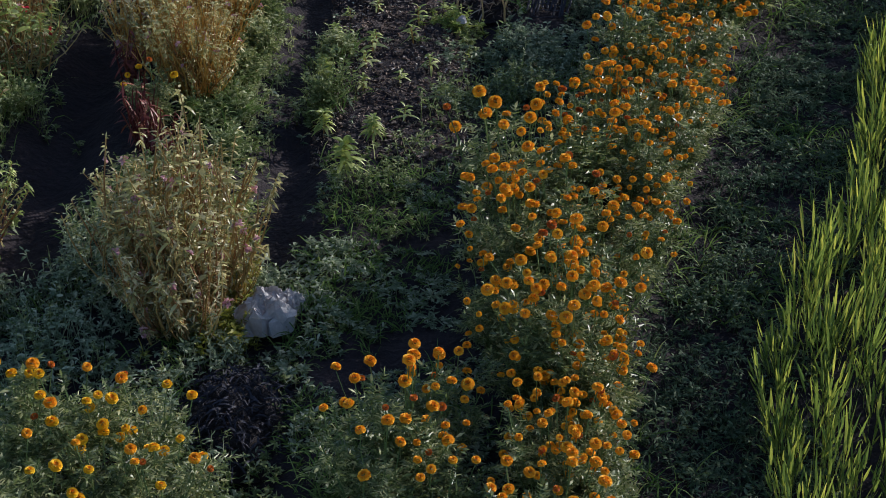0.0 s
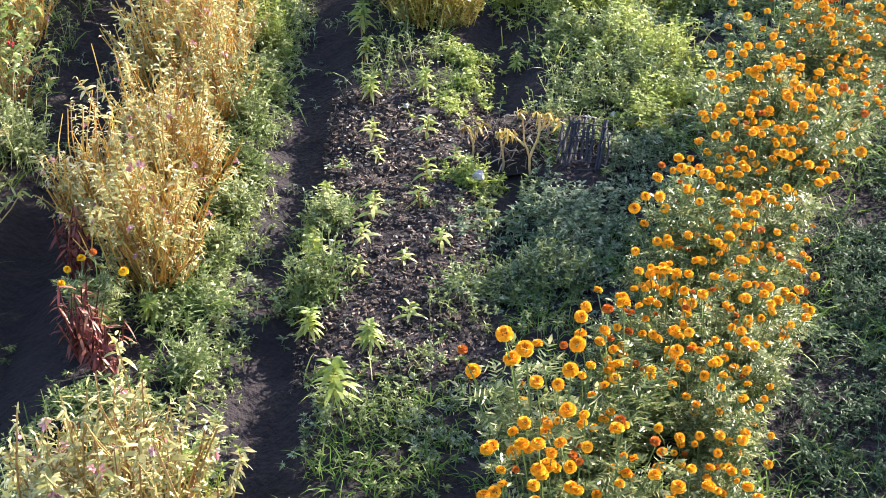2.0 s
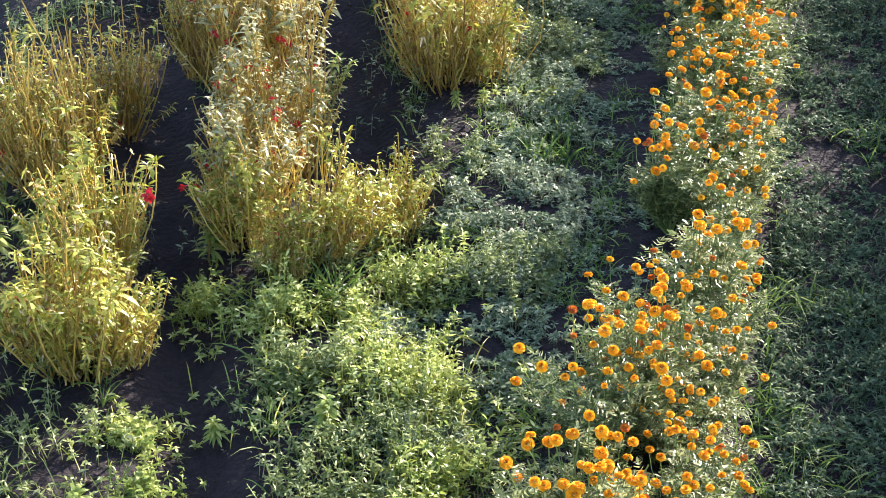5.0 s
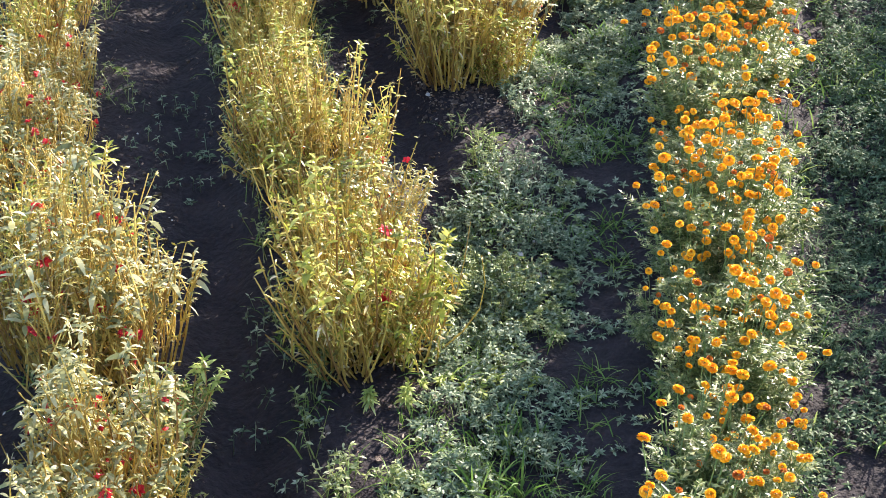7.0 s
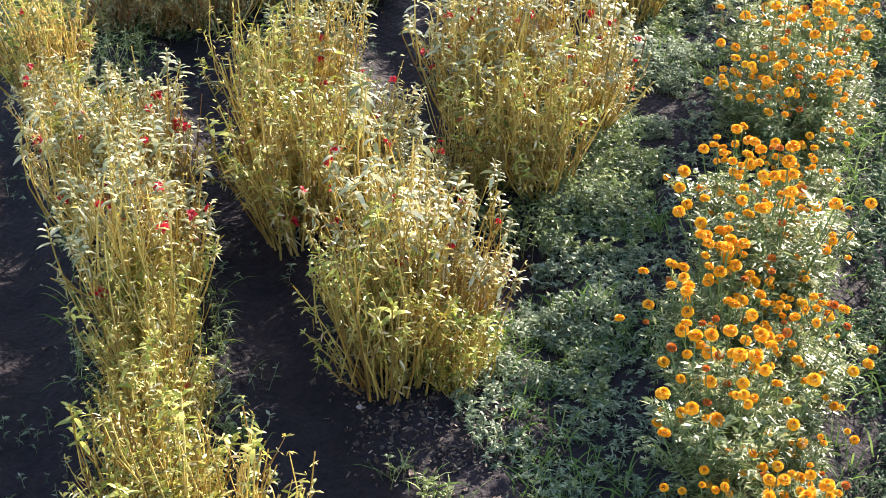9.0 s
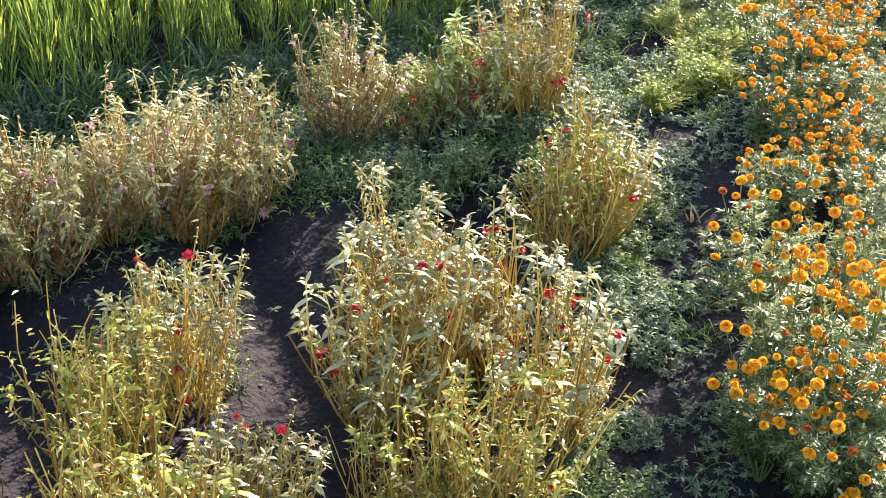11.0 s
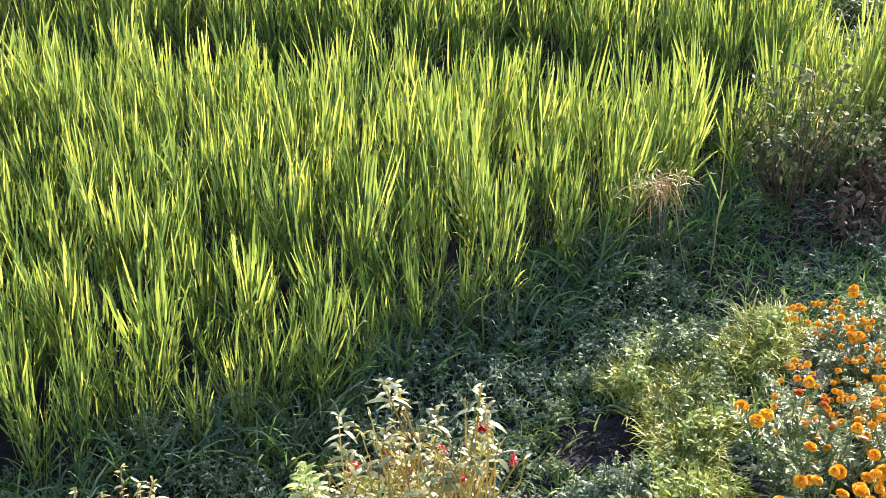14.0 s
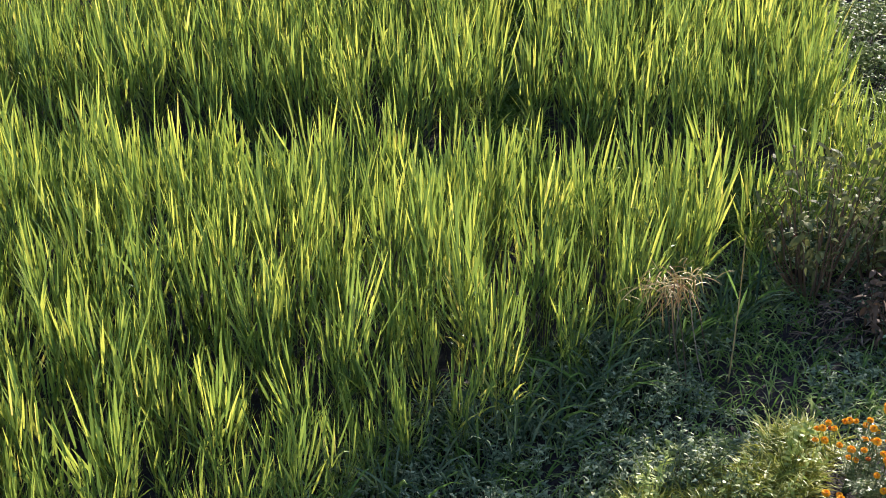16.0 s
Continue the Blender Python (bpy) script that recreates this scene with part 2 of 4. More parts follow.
def tubes(geo, a, b, ra, rb, bow=0.0, seg=2, slot=0, sides=4):
    """Tapered stalks from a to b that bow sideways by a share of their length."""
    a, b = np.asarray(a, float), np.asarray(b, float)
    n = len(a)
    ra, rb = np.broadcast_to(ra, n), np.broadcast_to(rb, n)
    way = b - a
    long = np.linalg.norm(way, axis=1)
    e1 = unit(np.cross(unit(way), np.array((0.31, 0.95, 0.05))))
    e2 = np.cross(unit(way), e1)
    out = (rng.normal(0, 1, (n, 2)) * bow * long[:, None])
    s = np.linspace(0, 1, seg + 1)
    rings = []
    for k in s:
        c = a + way * k + (e1 * out[:, :1] + e2 * out[:, 1:]) * math.sin(math.pi * k)
        r = ra + (rb - ra) * k
        ang = np.arange(sides) / sides * 2 * math.pi
        rings.append(c[:, None] + r[:, None, None] * (e1[:, None] * np.cos(ang)[None, :, None] + e2[:, None] * np.sin(ang)[None, :, None]))
    v = np.stack(rings, 1)
    q = np.array([[i * sides + j, i * sides + (j + 1) % sides, (i + 1) * sides + (j + 1) % sides, (i + 1) * sides + j] for i in range(seg) for j in range(sides)])
    return geo.add(v, q[None] + (np.arange(n) * sides * (seg + 1))[:, None, None], slot)


def part(name, me, parent, label="", m=None, kind=""):
    ob = new(name, me)
    ob.parent = parent
    if m is not None:
        ob.matrix_basis = m
    return tagged(ob, label, kind=kind)


def thing(name, label, category, group="", kind="", m=None):
    ob = new(name)
    ob.empty_display_size = 0.1
    if m is not None:
        ob.matrix_basis = m
    return tagged(ob, label, category, group, kind)


def turned(x, y, z=0.0, size=1.0, turn=None, lean=0.0):
    return pose(x, y, z, rng.normal(0, 1) * lean, rng.normal(0, 1) * lean, rng.uniform(0, 360) if turn is None else turn) @ Matrix.Diagonal((size, size, size, 1))


def balls(n):
    """Random directions."""
    return unit(rng.normal(0, 1, (n, 3)))

# ---------------------------------------------------------------- the lie of the land
BED_LEFT = ((3.2, 0.15), (5.1, 0.25), (5.6, 0.0), (6.5, 0.12), (7.0, 0.34), (7.8, 0.73), (8.4, 0.97), (9.3, 1.26), (10.0, 1.58), (11.5, 2.34),
            (12.3, 2.61), (13.8, 3.22), (15.0, 3.75), (16.0, 4.27), (16.8, 4.7), (19.2, 6.06), (20.3, 6.87), (20.9, 7.4))
BED_RIGHT = ((3.2, 0.55), (4.4, 0.62), (5.5, 0.72), (5.9, 0.89), (7.1, 1.28), (7.7, 1.46), (8.4, 1.63), (9.3, 2.07), (11.5, 3.02), (11.9, 3.19),
             (13.7, 3.98), (14.7, 4.38), (15.8, 4.88), (17.3, 5.81), (19.8, 7.33), (20.9, 7.8))
FURROWS = (-4.4, -3.25, -2.15, -0.92, 0.2, 1.27, 2.4, 3.55, 4.7)


def edge(line, y):
    return np.interp(y, [p[0] for p in line], [p[1] for p in line])


def rice_near(x):
    """The edge of the rice field beyond the beds."""
    return np.interp(x, [-9, 3.4, 5.2, 6.0, 7.0, 8.0, 8.6, 14], [20.3, 20.97, 21.14, 21.42, 21.72, 22.1, 21.95, 22.1])


def rice_right(y):
    """The edge of the rice field beside the path."""
    return edge(BED_RIGHT, np.minimum(y, 20.9)) + np.interp(y, [4.4, 5.8, 7.1, 8.3, 9.5, 11.0], [0.66, 0.73, 0.82, 0.88, 0.86, 0.9]) + 0.03 * np.sin(y * 2.1) + np.maximum(y - 20.9, 0) * 0.9


def rough(x, y, f, seed):
    """A cheap smooth noise of sines, from -1 to 1."""
    r = np.random.default_rng(seed)
    out = 0
    for _ in range(6):
        a, p = r.uniform(0, 6.28), r.uniform(0, 6.28)
        k = f * r.uniform(0.6, 1.6)
        out = out + np.sin((x * np.cos(a) + y * np.sin(a)) * k + p)
    return out / 3


def height(x, y):
    x, y = np.asarray(x, float), np.asarray(y, float)
    near = np.min([np.abs(x + 0.1 * np.sin(y * 0.7) * 0.4 - f) for f in FURROWS], axis=0)
    bed = 0.05 - 0.13 * np.exp(-(near / 0.2) ** 2)
    inside = 1 / (1 + np.exp(((x - edge(BED_LEFT, y)) + 0.55) * 14)) / (1 + np.exp((y - 20.3) * 6)) * (np.abs(x) < 12) * (y > 0)
    strip = np.exp(-((x - 0.5 * (edge(BED_LEFT, y) + edge(BED_RIGHT, y))) / 0.5) ** 4) * (y > 1) * (y < 21.3)
    return bed * inside + 0.04 * strip + 0.012 * rough(x, y, 5, 1) + 0.008 * rough(x, y, 17, 2)


def build_ground():
    def axis(a, b, step):
        far = np.array([3000.0, 800, 200, 60, 20, 6, 2])
        return np.concatenate([a - far, np.arange(a, b, step), b + far[::-1]])

    xs, ys = axis(-5, 12, 0.06), axis(2.5, 28, 0.06)
    X, Y = np.meshgrid(xs, ys)
    core = (X > -5.1) & (X < 12.1) & (Y > 2.4) & (Y < 28.1)
    Z = np.where(core, height(X, Y) + rng.normal(0, 0.006, X.shape), 0.0)
    v = np.stack([X, Y, Z], -1)
    w = len(xs)
    i = np.arange(len(ys) - 1)[:, None] * w + np.arange(w - 1)[None]
    q = np.stack([i, i + 1, i + w + 1, i + w], -1)
    me = Geo().add(v, q).mesh("ground", [SOIL], smooth=True)
    tagged(new("ground", me), "dark damp garden soil with raised beds and furrows", "ground", kind="structure")


build_ground()


def scatter(n, x0, x1, y0, y1):
    return rng.uniform(x0, x1, n), rng.uniform(y0, y1, n)


# ---------------------------------------------------------------- marigolds
def petal_ball(name, mat, size=0.036):
    """A double marigold bloom: a globe of short frilled petals round a dimple of deeper colour, over a green cup."""
    geo = Geo()
    for ring in range(9):
        tilt = math.radians(118 - ring * 13.5)
        k = (12, 17, 20, 20, 18, 15, 11, 7, 4)[ring]
        a = np.arange(k) / k * 6.283 + ring * 0.7 + rng.normal(0, 0.12, k)
        t = tilt + rng.normal(0, 0.08, k)
        way = np.stack([np.cos(a) * np.sin(t), np.sin(a) * np.sin(t), np.cos(t)], 1)
        deep = 1.0 if ring < 6 else (0.92, 0.8, 0.66)[ring - 6]
        strips(geo, way * size * 0.5 * deep, way + balls(k) * 0.12, size * deep * rng.uniform(0.36, 0.48, k), size * 0.5, 2, 0.12, 0 if ring < 7 else 2, roll=0.45, frill=True)
    cup = np.array([[math.cos(a), math.sin(a), 0] for a in np.arange(6) / 6 * 6.283])
    strips(geo, cup * 0.004 - UP * size * 0.75, cup * 0.35 + UP, size * 0.85, size * 0.5, 1, 0.0, 1, roll=0.1)
    return geo.mesh(name, [mat, MARI_LEAF, DEEP])


BLOOMS = [petal_ball("bloom", ORANGE) for _ in range(4)]
GOLD = [petal_ball("bloom", YELLOW) for _ in range(2)]
SPENT = petal_ball("bloom", RUST, 0.026)


def feather_leaves(geo, base, way, n_pair, length, slot=0):
    """Divided leaves: pairs of narrow leaflets along a stalk."""
    way = unit(way)
    side = unit(np.cross(way, UP) + 1e-4)
    for k in range(n_pair):
        s = (k + 0.6) / n_pair
        p = base + way * (length * s)[:, None] - UP * (0.25 * length * s * s)[:, None]
        for sign in (-1, 1):
            strips(geo, p, side * sign + way * 0.75 + rng.normal(0, 0.15, p.shape), length * 0.42 * (1 - 0.45 * s), 0.0145, 1, 0.2, slot, roll=0.8)
    strips(geo, base + way * (length * 0.8)[:, None] - UP * (0.16 * length)[:, None], way, length * 0.4, 0.012, 2, 0.2, slot)


def marigold(group, tall=0.46, wide=0.24, heads=7, blooms=BLOOMS, bloom=(0.47, 0.71), label="bushy marigold plant with orange pompom flowers and feathery leaves"):
    ob = thing("marigold_plant", label, "marigold", group)
    geo = Geo()
    n = 9
    a, r = rng.uniform(0, 6.283, n), wide * np.sqrt(rng.uniform(0.05, 1, n))
    top = np.stack([np.cos(a) * r, np.sin(a) * r, tall * rng.uniform(0.52, 0.83, n)], 1)
    tubes(geo, top * (0.08, 0.08, 0), top, 0.006, 0.003, 0.05, 2, 1)
    m = 300
    stem = rng.integers(0, n, m)
    s = rng.uniform(0.3, 1.02, m)
    base = top[stem] * np.stack([s, s, s], 1)
    out = balls(m) * (1, 1, 0.3) + base * (1.6, 1.6, 0) + UP * 0.35
    feather_leaves(geo, base, out, 5, rng.uniform(0.055, 0.1, m))
    part("foliage", geo.mesh("marigold_foliage", [MARI_LEAF, MARI_STEM]), ob, "feathery grey-green leaves on branching stems", kind="stuff")
    taken = []
    for k in range(heads):
        for _ in range(20):
            b, q = rng.uniform(0, 6.283), wide * 1.1 * math.sqrt(rng.uniform(0, 1))
            place = np.array((math.cos(b) * q, math.sin(b) * q, tall * rng.uniform(0.86, 1.1) - 0.42 * q * q / wide))
            if all(np.linalg.norm(place - p) > 0.065 for p in taken):
                break
        taken.append(place)
        size = rng.uniform(*bloom)
        mesh = SPENT if rng.random() < 0.08 else blooms[rng.integers(len(blooms))]
        flower = part("flower", mesh, ob, "", pose(*place, rng.normal(0, 14), rng.normal(0, 14), rng.uniform(0, 360)) @ Matrix.Diagonal((size, size, size * 0.86, 1)))
        g = Geo()
        foot = place * (0.75, 0.75, 0.62)
        inv = flower.matrix_basis.inverted()
        ends = [np.array(inv @ Vector(p)) for p in (foot, place - UP * 0.02)]
        tubes(g, [ends[0]], [ends[1]], 0.003, 0.004, 0.03, 2)
        part("flower_stalk", g.mesh("flower_stalk", [MARI_STEM]), flower)
    return ob


def plant_marigolds():
    kinds = [marigold("marigolds in the long bed", rng.uniform(0.5, 0.59), rng.uniform(0.21, 0.25), int(rng.integers(11, 15))) for _ in range(9)]
    late = [marigold("marigolds in the long bed", rng.uniform(0.48, 0.55), rng.uniform(0.2, 0.24), int(rng.integers(14, 19)), bloom=(0.52, 0.74)) for _ in range(4)]
    kinds += late
    used = set()
    gaps = ((2.6, 11.98, 0.24), (2.7, 12.3, 0.28), (2.32, 11.02, 0.33), (2.2, 10.75, 0.22), (4.72, 16.5, 0.2), (5.0, 16.62, 0.18), (5.65, 18.25, 0.25), (6.3, 18.95, 0.1), (0.5, 6.98, 0.16), (1.38, 9.58, 0.12), (0.05, 5.25, 0.22), (0.82, 8.46, 0.1))
    y = 3.9
    while y < 20.65:
        l, r = edge(BED_LEFT, y) + 0.23, edge(BED_RIGHT, y) - 0.26
        n = max(3, round((r - l) / 0.17))
        for k in range(n):
            x = l + (r - l) * k / (n - 1) + rng.normal(0, 0.035)
            v = y + rng.normal(0, 0.05) + (0.13 if k % 2 else 0)
            if v > 20.4 and x < 7.3:
                continue
            if any((x - gx) ** 2 + (v - gy) ** 2 < gr**2 for gx, gy, gr in gaps):
                continue
            i = int(rng.integers(9)) if v < 17.6 + rng.normal(0, 0.4) else 9 + int(rng.integers(4))
            if rng.random() < 0.16 or rough(x, v, 6, 72) > 0.95:
                continue
            low = rng.random() < 0.22
            m = turned(x, v, float(height(x, v)) - 0.01, (0.9 if low else 1.02) * (1 + 0.12 * float(rough(x, v, 4, 71))) * rng.uniform(0.86, 1.14) * (0.72 if v > 20.0 else 1.0), lean=6)
            if i in used:
                copy_thing(kinds[i], m)
            else:
                kinds[i].matrix_basis = m
                used.add(i)
        y += 0.23
    flank = [marigold("marigolds in the long bed", 0.44, 0.2, 9, label="leafy marigold plant with orange flowers at the bed's edge") for _ in range(4)]
    for i, y in enumerate(np.arange(4.1, 20.5, 0.21)):
        x = edge(BED_RIGHT, y) - 0.13 + rng.normal(0, 0.03)
        m = turned(x, y, float(height(x, y)) - 0.01, rng.uniform(0.8, 1.05), lean=5)
        if i < 4:
            flank[i].matrix_basis = m
        else:
            copy_thing(flank[int(rng.integers(4))], m)
    gold = marigold("marigolds at the bed's end", 0.45, 0.24, 9, GOLD + BLOOMS[:1], label="bushy marigold plant with yellow and orange pompom flowers")
    gold.matrix_basis = turned(-1.2, 4.75, 0, 1.05)
    for x, v in ((-1.48, 4.86), (-1.72, 4.75), (-1.35, 4.5), (-1.62, 4.45), (-1.1, 4.4)):
        copy_thing(gold, turned(x, v, 0, rng.uniform(0.9, 1.1)))
    for x, v in ((-0.17, 4.72), (-0.05, 4.9), (-0.27, 4.5), (-0.05, 4.45)):
        copy_thing(kinds[int(rng.integers(9))], turned(x, v, 0, 1.0))
    tall = marigold("", 0.45, 0.14, 5, GOLD, label="thin marigold plant with a few bright yellow flowers")
    tall.matrix_basis = turned(-1.66, 7.58, 0)


plant_marigolds()


# ---------------------------------------------------------------- balsam bushes
def small_flower(mat):
    geo = Geo()
    a = rng.uniform(0, 6.283, 11)
    way = np.stack([np.cos(a), np.sin(a), rng.uniform(-0.5, 0.8, 11)], 1)
    strips(geo, way * 0.004, way, 0.034, 0.026, 2, 0.3, 0, blunt=0.3, roll=0.8)
    return geo.mesh("balsam_flower", [mat])


REDS = [small_flower(RED) for _ in range(3)]
PINKS = [small_flower(PINK) for _ in range(2)]


def balsam(label, tall, spread, stems, leaves, stem_mat, low_mat, top_mat, flowers=0, meshes=REDS, bare=0.35, whorl=6, leaf=1.0, crowned=0.45, bloom=1.0, clad=0.62, group="balsam bushes in the beds"):
    """A clump of upright balsam stems that fan out: small lance leaves from the share bare upwards on the share clad of the stems, and rosettes of longer drooping leaves on some tips."""
    ob = thing("balsam_bush", label, "flowering plant", group)
    geo = Geo()
    a, r = rng.uniform(0, 6.283, stems), np.sqrt(rng.uniform(0, 1, stems))
    foot = np.stack([np.cos(a) * r, np.sin(a) * r, 0 * a], 1) * (0.4 * spread) + rng.normal(0, 0.03, (stems, 3)) * (1, 1, 0)
    reach = spread * rng.uniform(0.7, 1.28, stems)
    lump = 0.84 + 0.16 * np.cos(2 * a + tall * 40) + 0.1 * np.cos(5 * a + spread * 90)
    top = np.stack([np.cos(a) * r * reach, np.sin(a) * r * reach, tall * rng.uniform(0.42, 1.05, stems) * (1 - 0.18 * r * r) * lump], 1)
    tubes(geo, foot, top, 0.0054, 0.003, 0.06, 4)
    n = int(stems * 1.5)
    twig = rng.integers(0, stems, n)
    s = rng.uniform(0.2, 0.75, n)[:, None]
    start = foot[twig] + (top - foot)[twig] * s
    end = start + (balls(n) * (1, 1, 0.25) + UP * 2.0) * tall * 0.12
    tubes(geo, start, end, 0.0038, 0.0022, 0.06, 2)
    part("stem_clump", geo.mesh("balsam_stems", [stem_mat]), ob, "bare upright fleshy stems", kind="stuff")
    geo = Geo()
    for mat, share, s0, s1 in ((0, 0.52, bare, 0.95), (1, 0.33, 0.7, 1.04), (2, 0.15, bare * 0.5, 1.0)):
        n = int(leaves * share)
        k = rng.integers(0, int(stems * clad), n)
        s = rng.uniform(s0, s1, n)[:, None]
        base = foot[k] + (top - foot)[k] * s
        way = balls(n) * (1, 1, 0.35) + UP * rng.uniform(-0.2, 0.5, n)[:, None] + base * (0.6, 0.6, 0)
        strips(geo, base, way, leaf * rng.uniform(0.028, 0.066, n), leaf * rng.uniform(0.008, 0.016, n), 3, rng.uniform(0.0, 0.7, n), mat, roll=0.8)
    n = len(end) * 3
    strips(geo, np.repeat(end, 3, 0), balls(n) * (1, 1, 0.4) + UP * 0.4, leaf * rng.uniform(0.03, 0.06, n), leaf * rng.uniform(0.009, 0.016, n), 2, 0.4, 0, roll=0.7)
    tips = np.flatnonzero((rng.random(stems) < crowned) & (top[:, 2] > 0.5 * tall))
    k = np.repeat(tips, whorl)
    n = len(k)
    turn = np.tile(np.arange(whorl) * 2.4, len(tips)) + rng.normal(0, 0.3, n)
    rise = np.tile(np.linspace(0, 1, whorl), len(tips))
    base = top[k] - unit(top - foot)[k] * (0.075 * (1 - rise) + rng.uniform(0, 0.01, n))[:, None]
    long = leaf * rng.uniform(0.075, 0.115, n) * (1.1 - 0.45 * rise)
    strips(geo, base, np.stack([np.cos(turn), np.sin(turn), 0.15 + 0.9 * rise], 1), long, long * 0.27, 4, rng.uniform(0.25, 0.65, n), 1, roll=0.35, fold=0.08)
    part("foliage", geo.mesh("balsam_foliage", [low_mat, top_mat, DRY_LEAF]), ob, "narrow pointed leaves", kind="stuff")
    for k in range(flowers):
        j = int(rng.integers(stems))
        s = rng.uniform(0.78, 1.02)
        p = foot[j] + (top - foot)[j] * s + rng.normal(0, 0.015, 3)
        part("flower", meshes[k % len(meshes)], ob, "", turned(*p, bloom * rng.uniform(0.65, 1.15), lean=40))
    return ob


def place_all(kinds, spots, used, jitter=0.04):
    """Puts bushes at spots (x, y, kind, size), each kind's first one moved and the others copied."""
    for x, y, k, size in spots:
        pick = kinds[k][int(rng.integers(len(kinds[k])))]
        x, y = x + rng.normal(0, jitter), y + rng.normal(0, jitter)
        m = turned(x, y, float(height(x, y)) - 0.01, size * rng.uniform(0.92, 1.1), lean=4)
        if pick.name in used:
            copy_thing(pick, m)
        else:
            pick.matrix_basis = m
            used.add(pick.name)


def plant_balsams():
    kinds = {
        "straw": [balsam("tall yellowing balsam bush with bare straw-coloured stems", 0.95, 0.34, 80, 1500, STRAW_STEM, STRAW_LEAF, GOLDEN_LEAF, 2, bare=0.34, whorl=9, leaf=0.8, crowned=0.15) for _ in range(3)],
        "red": [balsam("tall balsam bush with pale leaves and red flowers", 0.95, 0.33, 70, 1350, STRAW_STEM, STRAW_LEAF, PALE_LEAF, 12, bare=0.5, whorl=9, leaf=0.76, crowned=0.66, bloom=0.85) for _ in range(3)],
        "lime": [balsam("leafy yellow-green balsam bush on thin stems", 0.84, 0.33, 76, 1800, STRAW_STEM, GOLDEN_LEAF, GOLDEN_LEAF, 1, bare=0.15, whorl=9, leaf=0.88, crowned=0.2) for _ in range(3)],
        "pink": [balsam("withering balsam bush with pinkish flowers and pale dry leaves", 0.86, 0.36, 84, 3600, RUSSET_STEM, PALE_LEAF, BLEACHED_LEAF, 22, PINKS, 0.08, whorl=7, leaf=0.74, crowned=0.25, bloom=0.72, clad=0.9) for _ in range(2)],
        "rust": [balsam("withering balsam bush with orange-brown stems and bleached leaves", 0.88, 0.35, 80, 2300, RUST_STEM, BLEACHED_LEAF, BLEACHED_LEAF, 8, PINKS, 0.26, whorl=8, leaf=0.7, crowned=0.35, bloom=0.75) for _ in range(3)],
        "green": [balsam("low green balsam bush with red flowers", 0.6, 0.34, 50, 1700, RUSSET_STEM, WEED_LEAF, LIME_LEAF, 3, bare=0.1, whorl=9, leaf=0.9, crowned=0.4) for _ in range(2)],
    }
    used = set()
    place_all(kinds, [(-1.27, 6.02, "pink", 1.05), (-1.45, 6.15, "pink", 1.0), (-1.28, 5.82, "pink", 0.85), (-1.5, 8.2, "rust", 0.95), (-1.8, 8.5, "rust", 0.95), (-1.42, 8.75, "rust", 0.9), (-1.5, 7.95, "rust", 0.8),
                      (-1.65, 9.1, "rust", 1.0), (-1.42, 9.5, "rust", 0.95), (-1.7, 9.9, "rust", 1.0), (-1.45, 10.4, "rust", 0.95), (-1.75, 10.8, "straw", 1.0), (-1.65, 11.4, "rust", 1.0),
                      (-1.62, 12.0, "rust", 1.0), (-1.8, 12.5, "rust", 1.0), (-1.6, 13.1, "straw", 1.0), (-1.12, 6.1, "lime", 0.6), (-1.15, 6.45, "lime", 0.55), (-1.5, 8.7, "rust", 0.85), (-1.45, 9.95, "rust", 0.85), (-1.6, 11.0, "rust", 0.85)], used)
    place_all(kinds, [(-2.6, 7.3, "green", 1.0), (-2.5, 8.2, "green", 1.1), (-2.75, 8.8, "pink", 0.9), (-2.6, 9.6, "green", 1.1), (-2.7, 10.5, "rust", 1.0), (-2.6, 11.4, "green", 1.1), (-2.4, 6.4, "green", 0.9)], used)
    place_all(kinds, [(-0.33, 12.35, "straw", 0.95), (-0.2, 11.5, "lime", 1.0), (-0.05, 11.7, "lime", 0.9), (-0.2, 10.85, "lime", 0.92), (-0.34, 10.92, "lime", 0.85), (-0.06, 10.98, "lime", 0.85), (-0.55, 12.6, "straw", 0.8), (-0.1, 13.0, "straw", 0.9),
                      (0.68, 11.48, "lime", 0.92), (0.88, 11.6, "lime", 0.85), (0.56, 11.66, "lime", 0.75), (0.78, 12.3, "red", 1.0), (1.34, 11.8, "lime", 0.75), (0.6, 11.95, "red", 0.8)], used)
    place_all(kinds, [(0.68, 13.15, "red", 1.0), (0.88, 13.3, "red", 0.85), (0.68, 13.9, "straw", 0.95), (0.48, 14.6, "red", 0.95), (0.62, 15.2, "red", 0.85), (0.45, 16.0, "straw", 0.95), (0.65, 16.8, "red", 0.95), (0.5, 13.6, "straw", 0.8), (0.66, 15.8, "red", 0.75), (0.45, 15.2, "red", 0.8), (1.0, 12.75, "green", 0.8), (0.55, 12.6, "red", 0.8)], used)
